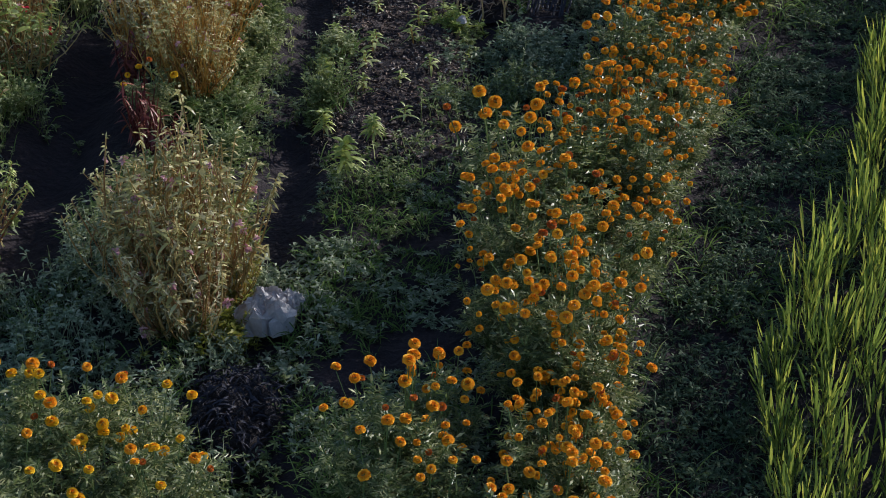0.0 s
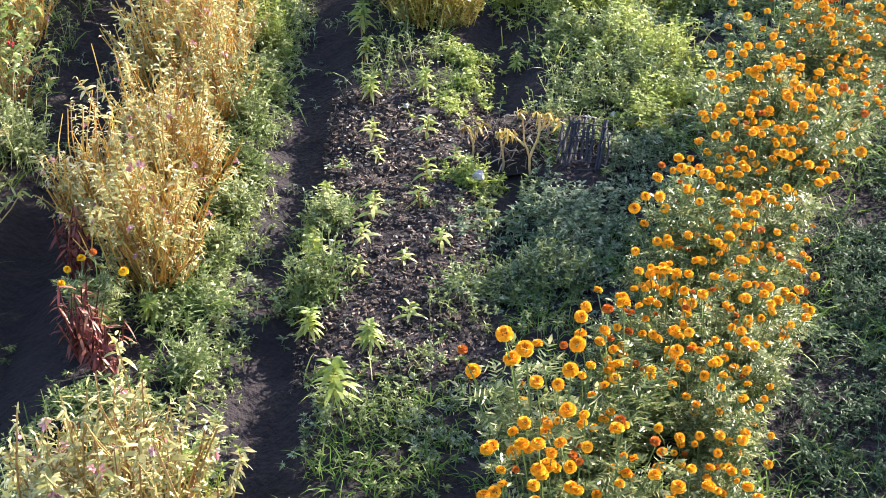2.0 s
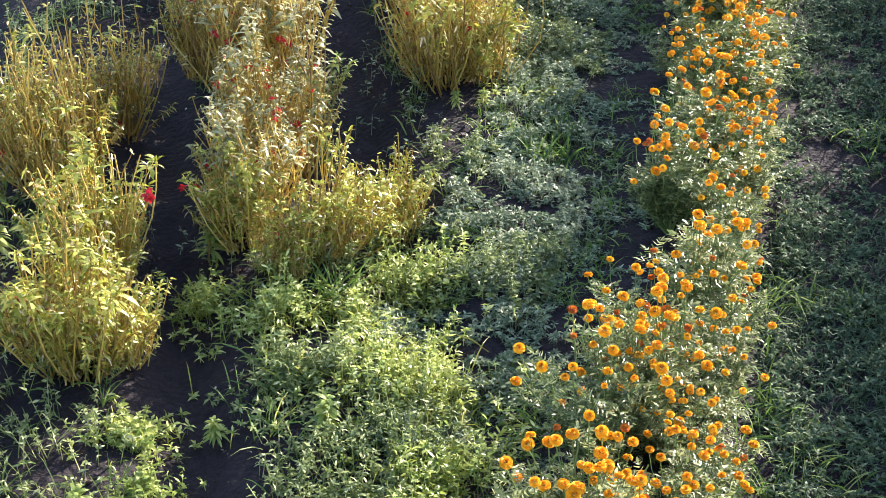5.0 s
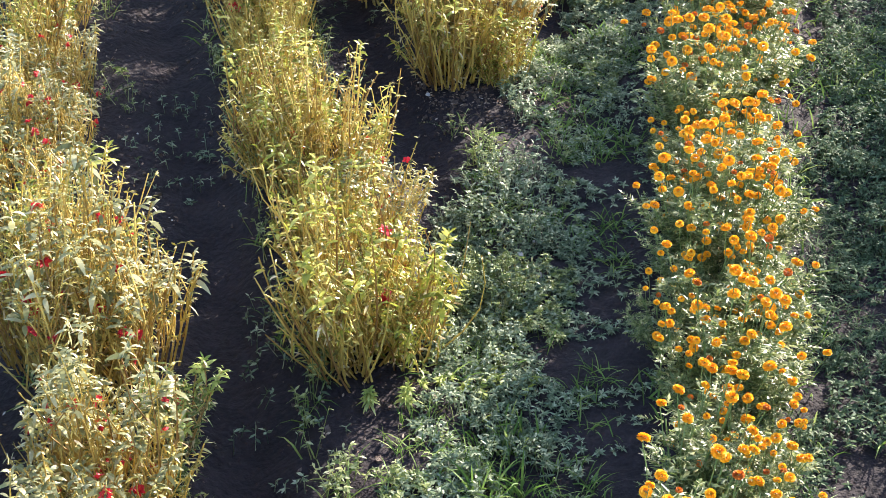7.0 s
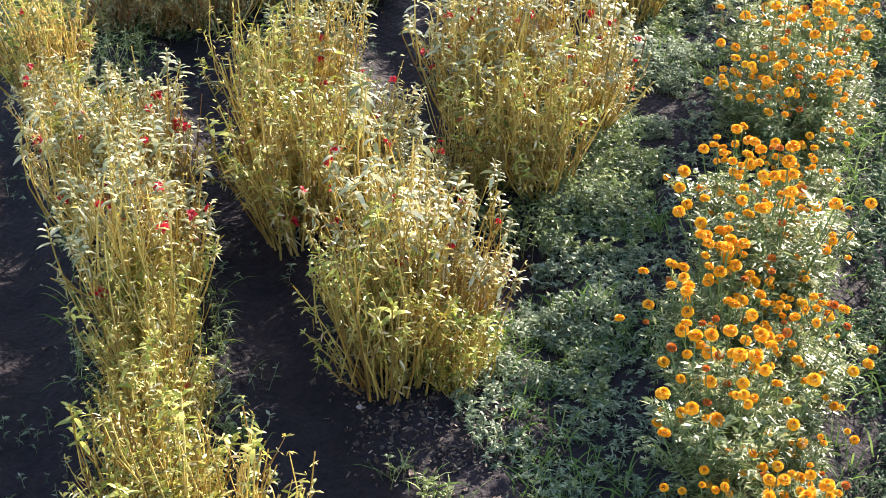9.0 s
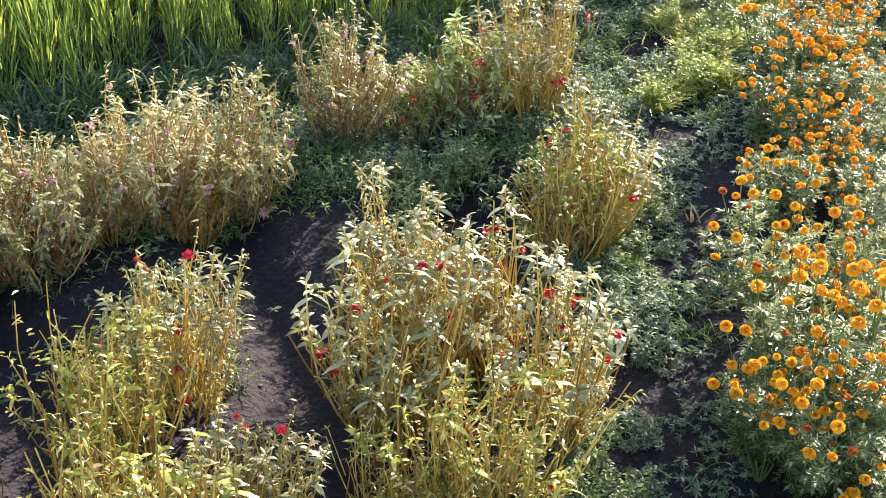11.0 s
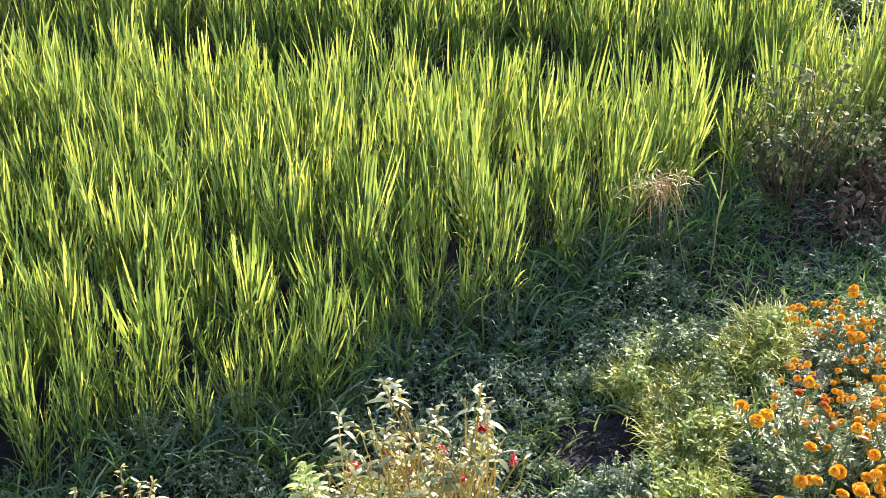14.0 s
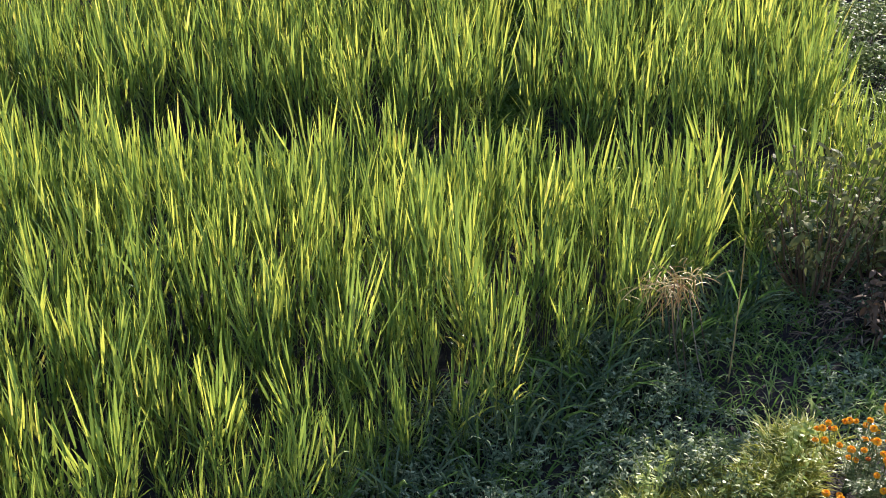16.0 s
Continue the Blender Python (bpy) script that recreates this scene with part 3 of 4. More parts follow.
    place_all(kinds, [(1.68, 13.2, "straw", 1.0), (2.0, 13.2, "lime", 1.0), (1.98, 14.0, "red", 0.9), (1.76, 14.1, "lime", 1.1), (1.88, 13.65, "straw", 0.95), (1.86, 14.4, "straw", 0.9), (1.78, 14.85, "straw", 0.85), (1.8, 15.4, "straw", 0.85),
                      (1.88, 15.6, "lime", 0.75), (1.74, 16.2, "red", 0.95), (1.95, 16.6, "red", 0.9), (1.65, 17.2, "red", 1.0), (1.75, 17.8, "lime", 1.0), (1.6, 18.6, "straw", 1.0), (2.02, 13.6, "lime", 0.85), (1.74, 14.65, "straw", 0.75), (1.85, 15.1, "lime", 0.75), (1.76, 15.85, "straw", 0.75), (1.92, 16.1, "lime", 0.8), (2.0, 17.3, "red", 0.8), (1.62, 17.9, "red", 0.8)], used)
    place_all(kinds, [(2.76, 15.6, "straw", 1.0), (3.05, 15.55, "lime", 1.1), (3.0, 16.3, "red", 1.05), (2.7, 16.9, "straw", 1.1), (3.0, 17.2, "red", 0.95), (2.75, 17.8, "straw", 1.0), (3.04, 18.2, "red", 1.0), (2.85, 16.0, "straw", 0.8), (3.2, 16.0, "red", 0.75), (2.6, 17.3, "straw", 0.85), (3.15, 16.75, "red", 0.8)], used)
    place_all(kinds, [(3.88, 17.0, "straw", 1.05), (4.25, 17.5, "red", 1.0), (3.75, 17.75, "red", 1.0), (4.0, 18.42, "red", 1.0), (5.0, 18.7, "straw", 0.9), (4.2, 18.0, "red", 0.85), (3.6, 17.3, "straw", 0.85), (5.2, 18.85, "red", 0.7)], used)
    place_all(kinds, [(2.0, 19.5, "pink", 0.85), (2.3, 19.6, "pink", 0.85), (2.65, 19.45, "pink", 0.8), (2.95, 19.5, "rust", 0.8), (3.15, 19.62, "pink", 0.88), (3.35, 19.5, "rust", 0.75), (3.62, 19.7, "pink", 0.92), (4.3, 20.14, "pink", 0.74),
                      (4.9, 20.2, "lime", 0.75), (5.08, 20.12, "green", 0.9), (5.36, 20.0, "red", 0.85), (4.72, 20.1, "green", 0.7)], used, 0.02)


plant_balsams()


# ---------------------------------------------------------------- young plants in the bare bed
def seedling(label, tall, leaves, length, mat, group):
    ob = thing("young_plant", label, "young plant", group)
    geo = Geo()
    tubes(geo, [(0, 0, -0.02)], [(0.01, 0.005, tall * 0.8)], 0.006, 0.003, 0.03, 2)
    part("stem", geo.mesh("young_stem", [RUSSET_STEM]), ob)
    geo = Geo()
    a = np.arange(leaves) * 2.4 + rng.normal(0, 0.2, leaves)
    s = np.linspace(0.35, 1.0, leaves)
    base = np.stack([0 * a, 0 * a, tall * 0.85 * s], 1)
    way = np.stack([np.cos(a), np.sin(a), 0.25 + 0.9 * (s - 0.4)], 1)
    strips(geo, base, way, length * (1.15 - 0.5 * s) * rng.uniform(0.85, 1.1, leaves), length * 0.2, 5, rng.uniform(0.35, 0.8, leaves), 0, roll=0.4, fold=0.1)
    part("leaves", geo.mesh("young_leaves", [mat]), ob, "whorl of long pointed leaves", kind="stuff")
    return ob


def plant_seedlings():
    small = [seedling("small balsam seedling with a rosette of light leaves", 0.12, 12, 0.075, LIME_LEAF, "seedlings in the bare bed") for _ in range(4)]
    large = [seedling("sturdy young balsam with long bright leaves", 0.26, 40, 0.125, LIME_LEAF, "young balsams in the bed") for _ in range(3)]
    used = set()
    sets = {"s": small, "l": large}
    place_all(sets, [(-0.51, 8.08, "s", 1.1), (-0.27, 7.75, "s", 1.2), (-0.46, 8.73, "s", 1.0), (-0.23, 8.68, "s", 1.2), (-0.12, 8.34, "s", 1.2), (-0.48, 8.58, "s", 1.1), (-0.21, 8.97, "s", 1.1),
                     (-0.47, 9.2, "s", 1.1), (-0.24, 9.44, "s", 1.1), (-0.53, 9.39, "s", 1.0), (-0.5, 8.37, "s", 1.1), (-0.3, 8.2, "s", 0.8), (-0.66, 9.1, "s", 0.9), (-0.05, 9.2, "s", 0.8)], used, 0.01)
    place_all(sets, [(-0.74, 8.26, "l", 0.8), (-0.73, 8.78, "l", 0.7), (-0.7, 7.65, "l", 0.9), (-0.42, 7.5, "l", 1.0), (-0.54, 7.1, "l", 1.0), (-0.57, 9.85, "l", 1.1), (-0.27, 9.92, "l", 1.0), (-0.62, 10.35, "l", 1.0),
                     (-0.64, 10.72, "l", 1.0), (-0.64, 11.18, "l", 0.9), (-0.66, 11.8, "l", 1.0), (-0.69, 12.29, "l", 0.9), (0.7, 10.25, "l", 1.1), (0.36, 11.66, "l", 0.9), (0.3, 10.4, "l", 0.8),
                     (-1.41, 7.67, "l", 0.8), (-1.36, 7.25, "l", 0.9), (-1.2, 7.9, "l", 0.8), (-1.35, 6.75, "l", 0.8), (1.78, 12.9, "l", 0.7), (1.93, 12.85, "l", 0.7), (-0.75, 8.4, "l", 0.6)], used, 0.01)


plant_seedlings()


# ---------------------------------------------------------------- rice
def rice_blades(geo, x, y, tillers, tall, lean_x=0.0):
    """Hills of rice at x, y: each a tuft of tillers that open a little, with long pointed leaves that come off at several heights."""
    n = len(x)
    k = np.repeat(np.arange(n), tillers)
    m = len(k)
    size = (tall * rng.uniform(0.82, 1.14, n))[k] * rng.uniform(0.62, 1.06, m)
    sway = rng.normal(0, 0.05, (n, 2))[k] + (np.broadcast_to(lean_x, n)[k][:, None] * (1, 0))
    a, r = rng.uniform(0, 6.283, m), np.sqrt(rng.uniform(0.02, 1, m))
    base = np.stack([x[k] + np.cos(a) * r * 0.05, y[k] + np.sin(a) * r * 0.05, height(x, y)[k] - 0.02], 1)
    way = unit(np.stack([np.cos(a) * r * 0.13 + sway[:, 0], np.sin(a) * r * 0.13 + sway[:, 1], np.ones(m)], 1))
    strips(geo, base, way, size * 0.66, 0.008, 1, 0.0, 0, roll=1.2, blade=True)
    for s0, long, fan, wilt in ((0.24, 0.29, 0.4, 0.3), (0.42, 0.29, 0.24, 0.12), (0.56, 0.28, 0.16, 0.06), (0.68, 0.27, 0.1, 0.03)):
        b = a + rng.normal(0, 1.2, m)
        tip = np.abs(rng.normal(fan, 0.11, m))
        out = way + np.stack([np.cos(b) * tip, np.sin(b) * tip, 0 * b], 1)
        ln = size * long * rng.uniform(0.75, 1.2, m)
        bent = np.where(rng.random(m) < 0.08, 0.75, wilt) * rng.uniform(0.3, 1.5, m)
        strips(geo, base + way * (size * s0)[:, None], out, ln, rng.uniform(0.0105, 0.0165, m), 3, bent, 0, roll=0.8, blade=True)


def plant_rice():
    kinds = []
    for _ in range(6):
        geo = Geo()
        rice_blades(geo, np.zeros(1), np.zeros(1) - 500, 22, 0.78)
        for v in geo.v:
            v[:, 1] += 500
        ob = thing("rice_hill", "upright hill of green rice blades in the paddy", "rice", "rice hills along the field's edge")
        part("leaf_tuft", geo.mesh("rice_blades", [RICE]), ob, kind="stuff")
        kinds.append(ob)
    spots, rest = [], []
    for x in np.arange(-1.5, 12.5, 0.19):
        for y in np.arange(20.6, 27.5, 0.19):
            px, py = x + rng.normal(0, 0.035), y + rng.normal(0, 0.035)
            if py < rice_near(px) or px > 13.6:
                continue
            bund = px * 0.5 + py * 0.866 - 23.62
            lane = (px - 7.05) * 0.87 - (py - 23.1) * 0.49
            side = px - 8.62 - (py - 22.5) * 0.6
            if (abs(bund) < 0.24 and px < 8.5) or (abs(lane) < 0.1 and bund > 0) or (0 < side < 1.5 and bund > 0.45):
                continue
            (spots if py < rice_near(px) + 0.75 and 3.0 < px < 10 else rest).append((px, py))
    spots = spots[:300]
    for i, (x, y) in enumerate(spots):
        low = x < 6.3 and y < rice_near(x) + 0.3
        m = turned(x, y, float(height(x, y)), rng.uniform(0.68, 0.92) if low else rng.uniform(0.92, 1.14), lean=6 if low else 4)
        if i < 6:
            kinds[i].matrix_basis = m
        else:
            copy_thing(kinds[int(rng.integers(6))], m)
    x, y = np.array(rest).T
    geo = Geo()
    seen = (y < 25.6) & (x > 2.2) & (x < 10.8)
    rice_blades(geo, x[seen], y[seen], 21, 0.78)
    rice_blades(geo, x[~seen], y[~seen], 9, 0.76)
    tagged(new("rice_field", geo.mesh("rice_field", [RICE])), "dense green rice field, backlit by the low sun", "rice field", kind="stuff")
    y = np.repeat(np.arange(1.5, 21.2, 0.17), 14)
    x = rice_right(y) + 0.06 + np.tile(np.arange(14) * 0.19, len(y) // 14) + rng.normal(0, 0.03, len(y))
    geo = Geo()
    y = y + rng.normal(0, 0.03, len(y))
    near = (y < 9.5) & (x - rice_right(y) < 1.3)
    rice_blades(geo, x[near], y[near], 15, 0.52, np.where(x[near] - rice_right(y[near]) < 0.2, -0.1, 0.0))
    rice_blades(geo, x[~near], y[~near], 14, 0.66)
    tagged(new("rice_strip", geo.mesh("rice_strip", [RICE])), "dense green rice at the side of the path", "rice field", kind="stuff")


plant_rice()


# ---------------------------------------------------------------- weeds and grass
def sprigs(geo, x, y, tall, leaf, per, slot=0):
    """Small upright weeds at x, y: each a whorl of leaves up a short stem of the height tall."""
    n = len(x)
    tall = np.broadcast_to(tall, n) * rng.uniform(0.45, 1.2, n)
    tip = np.stack([rng.normal(0, 0.25, n) * tall, rng.normal(0, 0.25, n) * tall, tall], 1)
    foot = np.stack([x, y, height(x, y)], 1)
    tubes(geo, foot - UP * 0.01, foot + tip, 0.0025, 0.0015, 0.05, 1, slot, 3)
    k = np.repeat(np.arange(n), per)
    m = len(k)
    s = rng.uniform(0.3, 1.0, m) ** 0.7
    turn = np.tile(np.arange(per) * 2.4, n) + rng.uniform(0, 6.283, n)[k]
    way = np.stack([np.cos(turn), np.sin(turn), 0.05 + 0.8 * s * rng.uniform(0.3, 1, m)], 1)
    long = leaf * rng.uniform(0.7, 1.6, m)
    strips(geo, foot[k] + tip[k] * s[:, None], way, long, long * rng.uniform(0.25, 0.42, m), 2, rng.uniform(0.1, 0.6, m), slot, roll=0.9)


def weed_mat(name, label, x, y, mat, tall=0.1, leaf=0.03, per=5):
    """Low weeds: sprigs at x, y, gathered in tufts of uneven height."""
    geo = Geo()
    lump = np.clip(0.7 + 0.6 * rough(x, y, 9, 41) + 0.45 * rough(x, y, 23, 42), 0.0, 2.2)
    lump = lump * np.clip(0.22 + 1.3 * (edge(BED_LEFT, y) - x), 0.22, 1.0) ** (np.abs(x - edge(BED_LEFT, y)) < 0.6)
    lump = np.where((y < 7.6) & (x > -0.9) & (x < 0.4), 0.5 * lump, lump)
    keep = (lump > 0.12) & ~((np.abs(x - 0.3) < 0.42) & (np.abs(y - 9.12) < 0.2))
    sprigs(geo, x[keep], y[keep], tall * lump[keep], leaf, per)
    return tagged(new(name, geo.mesh(name, [mat])), label, "weeds", kind="stuff")


def grass_mat(name, label, x, y, mat, tall, per=4, width=0.006, droop=0.5):
    geo = Geo()
    k = np.repeat(np.arange(len(x)), per)
    m = len(k)
    base = np.stack([x[k] + rng.normal(0, 0.02, m), y[k] + rng.normal(0, 0.02, m), height(x, y)[k] - 0.01], 1)
    strips(geo, base, balls(m) * (1, 1, 0.2) + UP * 1.1, tall * rng.uniform(0.5, 1.3, m), width * rng.uniform(0.7, 1.3, m), 3, droop, 0, blunt=0.4, roll=0.8)
    return tagged(new(name, geo.mesh(name, [mat])), label, "grass", kind="stuff")


def patchy(x, y, f, seed, cut):
    return rough(x, y, f, seed) > cut


def beside(n, y0, y1, g0, g1):
    """Points at a gap g to the left of the marigold bed."""
    y, gap = rng.uniform(y0, y1, n), rng.uniform(g0, g1, n)
    return edge(BED_LEFT, y) - gap, y, gap


def plant_weeds():
    # between the bare beds and the marigolds
    def hollow(x, y):
        return ((x - 6.32) / 0.27) ** 2 + ((y - 20.5) / 0.22) ** 2 < 1

    x, y, gap = beside(38000, 3.8, 21.0, -0.2, 1.05)
    pocket = (np.abs(x - 2.74) < 0.27) & (np.abs(y - 15.1) < 0.42)
    pocket |= (np.abs(x - 3.05) < 0.5) & (np.abs(y - 14.7) < 0.65) & (rng.random(len(x)) < 0.4)
    keep = ~hollow(x, y) & ~pocket & ((gap > 0.22) | (rng.random(len(x)) < 0.35)) & ((y > 7.9) | (patchy(x, y, 4, 51, 0.12) & (rng.random(len(x)) < 0.5))) & (gap < 0.85 + 0.3 * rough(x, y, 2, 5)) & (patchy(x, y, 7, 11, -0.85) | (gap < 0.2))
    weed_mat("low_weeds", "mat of low grey-green weeds beside the marigold bed", x[keep], y[keep], GREY_WEED, 0.1, 0.023, 8)
    x, y, gap = beside(16000, 3.8, 21.0, 0.1, 1.3)
    pocket = (np.abs(x - 2.74) < 0.27) & (np.abs(y - 15.1) < 0.42)
    pocket |= (np.abs(x - 3.05) < 0.5) & (np.abs(y - 14.7) < 0.65) & (rng.random(len(x)) < 0.85)
    keep = ~hollow(x, y) & ~pocket & (gap > 0.25) & (gap < 1.05 + 0.2 * rough(x, y, 3, 61)) & patchy(x, y, 3.5, 12, 0.05) & ((y > 7.9) | (rng.random(len(x)) < 0.4))
    weed_mat("leafy_weeds", "patches of taller light green weeds", x[keep], y[keep], WEED_LEAF, 0.17, 0.023, 11)
    x, y, gap = beside(5000, 3.8, 21.0, 0.0, 0.9)
    keep = patchy(x, y, 5, 21, 0.1)
    grass_mat("strip_grass", "thin grass among the weeds beside the bed", x[keep], y[keep], GRASS, 0.17, 4, 0.006)
    # on the path between the marigolds and the rice
    y = rng.uniform(3.0, 22.4, 30000)
    gap = rng.uniform(-0.22, 1.3, len(y))
    x = edge(BED_RIGHT, np.minimum(y, 20.9)) + gap + np.maximum(y - 20.9, 0) * 0.6
    keep = (x < rice_right(y) + 0.25) & (y < rice_near(x) + 0.1) & ((y > 7.6) | (rng.random(len(y)) < 0.75))
    keep1 = keep & patchy(x, y, 5, 22, 0.0) & (gap > 0.05)
    # path grass and weeds take the leaf colour with the shade painted in
    grass_mat("path_grass", "short trodden grass on the path beside the rice", x[keep1], y[keep1], SHADED_WEED, 0.12, 3)
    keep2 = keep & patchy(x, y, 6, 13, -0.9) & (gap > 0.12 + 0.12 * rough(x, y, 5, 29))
    weed_mat("path_weeds", "low weeds on the path, coloured dark as if in shade", x[keep2], y[keep2], SHADED_WEED, 0.08, 0.024, 7)
    keep3 = keep & (gap < 0.2) & (rng.random(len(x)) < 0.06)
    grass_mat("edge_grass", "tufts of longer grass along the bed's edge", x[keep3], y[keep3], GRASS, 0.22, 3, 0.008)
    keep4 = keep & patchy(x, y, 3, 23, 0.3) & (rng.random(len(x)) < 0.14)
    grass_mat("tall_path_grass", "longer bright grass growing on the path", x[keep4], y[keep4], GRASS, 0.22, 4, 0.007)
    # along the foot of the rice beyond the beds
    x, d = rng.uniform(-2.0, 9.6, 22000), rng.uniform(-0.3, 1.5, 22000)
    y = rice_near(x) - d
    keep = x < edge(BED_LEFT, np.minimum(y, 20.9)) - 0.02 + 3 * (y > 20.9)
    keep &= ~hollow(x, y)
    weed_mat("bank_weeds", "thick low weeds on the bank before the rice", x[keep], y[keep], GREY_WEED, 0.11, 0.023, 7)
    keep &= rng.random(len(x)) < 0.5
    grass_mat("bank_grass", "grass among the weeds on the bank", x[keep], y[keep], GRASS, 0.17, 3, 0.007)
    # on the bunds inside the rice and on the bank past it
    x, y = scatter(26000, 4.0, 11.0, 21.6, 26.0)
    bund, lane, side = x * 0.5 + y * 0.866 - 23.62, (x - 7.05) * 0.87 - (y - 23.1) * 0.49, x - 8.62 - (y - 22.5) * 0.6
    inner = ((np.abs(bund) < 0.26) & (x < 8.6)) | ((np.abs(lane) < 0.12) & (bund > 0))
    outer = (side > -0.1) & (side < 1.6) & (bund > 0.35)
    grass_mat("bund_grass", "shaded grass on the low bunds between the rice plots", x[inner], y[inner], GRASS, 0.28, 4, 0.009)
    weed_mat("outer_weeds", "light green weeds on the bank past the rice", x[outer], y[outer], WEED_LEAF, 0.16, 0.032, 7)
    # round the first bush, the sack and the near end of the marigolds
    x, y = scatter(7500, -2.4, 0.75, 3.6, 6.5)
    near = np.min([np.abs(x - f) for f in FURROWS], axis=0)
    clear = (((x + 0.85) / 0.2) ** 2 + ((y - 5.85) / 0.2) ** 2 > 1) & (((x + 0.9) / 0.27) ** 2 + ((y - 5.2) / 0.3) ** 2 > 1)
    keep = clear & (x < edge(BED_LEFT, y) + 0.25) & ((near > 0.14) | (y < 6.4)) & patchy(x, y, 6, 81, -0.75)
    weed_mat("yard_weeds", "low grey-green weeds round the sack and the first bush", x[keep], y[keep], GREY_WEED, 0.14, 0.027, 8)
    keep &= patchy(x, y, 5, 82, 0.0)
    grass_mat("yard_grass", "short dark grass among the weeds round the sack", x[keep], y[keep], GRASS, 0.12, 3, 0.006)
    # weeds on the bed shoulders
    x, y = scatter(30000, -3.2, 5.4, 4.0, 20.0)
    gap = edge(BED_LEFT, y) - x
    near = np.min([np.abs(x - f) for f in FURROWS], axis=0)
    bare = (x > -0.75) & (x < 0.12) & (y > 7.5) & (y < 9.9)
    keep = (gap > 0.75) & (near > 0.23) & ~bare & patchy(x, y, 5, 14, -0.25) & ((y > 7.4) | (x < -0.9) | (rng.random(len(x)) < 0.3))
    weed_mat("bed_weeds", "scattered weeds and grass on the raised beds", x[keep], y[keep], WEED_LEAF, 0.16, 0.023, 9)
    keep &= (rng.random(len(x)) < 0.3)
    grass_mat("bed_grass", "thin grass among the weeds on the beds", x[keep], y[keep], GRASS, 0.24, 4, 0.007)
    x, y = scatter(1200, -1.22, -0.98, 6.8, 13.5)
    weed_mat("shoulder_weeds", "low weeds on the shoulder of the bed beside the furrow", x, y, WEED_LEAF, 0.06, 0.021, 8)
    x, y = scatter(30000, -3.2, 5.4, 4.0, 20.0)
    near = np.min([np.abs(x - f) for f in FURROWS], axis=0)
    keep = (edge(BED_LEFT, y) - x > 0.8) & (near < 0.4) & patchy(x, y, 4, 25, 0.25) & (rng.random(len(x)) < 0.35)
    weed_mat("furrow_weeds", "sparse sprigs of weed in the furrows", x[keep], y[keep], GREY_WEED, 0.09, 0.026, 5)


plant_weeds()


def mound(name, label, cx, cy, r, tall, n, mat, grass=0, blade=None):
    """A loose tussock of weeds, tallest about its middle."""
    n = int(n * 0.62)
    a, q = rng.uniform(0, 6.283, n), np.abs(rng.normal(0, 0.66, n))
    x, y = cx + np.cos(a) * q * r * (1 + 0.3 * np.sin(2 * a + cx)), cy + np.sin(a) * q * r
    geo = Geo()
    lump = np.clip(0.65 + 0.75 * rough(x, y, 13, 43) + rng.normal(0, 0.2, n), 0.0, 1.7)
    keep = lump > 0.15
    sprigs(geo, x[keep], y[keep], (tall * np.exp(-(q**2) * 0.7) * lump)[keep] + 0.02, 0.027, 10)
    if grass:
        g = rng.integers(0, n, grass)
        foot = np.stack([x[g], y[g], height(x[g], y[g])], 1)
        strips(geo, foot, balls(grass) * (1, 1, 0.2) + UP * 1.3, tall * rng.uniform(0.9, 1.6, grass), 0.008, 3, 0.5, 1, roll=0.8, blade=True)
    return tagged(new(name, geo.mesh(name, [mat, blade or GRASS])), label, "weeds", kind="stuff")


mound("weed_clump", "rounded clump of bright light green weeds", 1.1, 10.55, 0.45, 0.24, 700, LIME_LEAF, 200, GOLDEN_LEAF)
mound("weed_clump", "rounded clump of bright light green weeds", 1.15, 9.95, 0.3, 0.18, 420, LIME_LEAF, 120, GOLDEN_LEAF)
mound("weed_clump", "rounded clump of yellow-green weeds", 0.0, 10.05, 0.2, 0.08, 90, LIME_LEAF, 20)
mound("weed_clump", "rounded clump of grey-green weeds", 0.45, 8.6, 0.4, 0.12, 700, GREY_WEED)
mound("weed_clump", "rounded clump of light green weeds", 0.12, 8.85, 0.25, 0.08, 300, WEED_LEAF)
mound("weed_clump", "rounded clump of light green weeds at the bed's foot", -1.2, 8.2, 0.13, 0.18, 200, WEED_LEAF, 60)
mound("weed_clump", "rounded clump of light green weeds at the bed's foot", -1.18, 9.0, 0.13, 0.2, 240, WEED_LEAF, 60)
mound("weed_clump", "rounded clump of light green weeds at the bed's foot", -1.18, 10.0, 0.15, 0.25, 300, WEED_LEAF, 60)
mound("weed_clump", "rounded clump of light green weeds at the bed's foot", -1.18, 11.0, 0.15, 0.25, 300, WEED_LEAF, 60)
mound("weed_clump", "rounded clump of yellow-green weeds under the bushes", 2.25, 13.05, 0.2, 0.22, 260, LIME_LEAF, 40)
mound("weed_clump", "rounded clump of light green weeds under the bushes", 4.7, 19.6, 0.4, 0.2, 500, WEED_LEAF, 40)
mound("weed_clump", "rounded clump of light green weeds under the bushes", 5.6, 19.85, 0.3, 0.12, 320, WEED_LEAF, 30)
mound("weed_clump", "rounded clump of light green weeds under the bushes", 5.3, 19.4, 0.35, 0.15, 400, WEED_LEAF, 30)


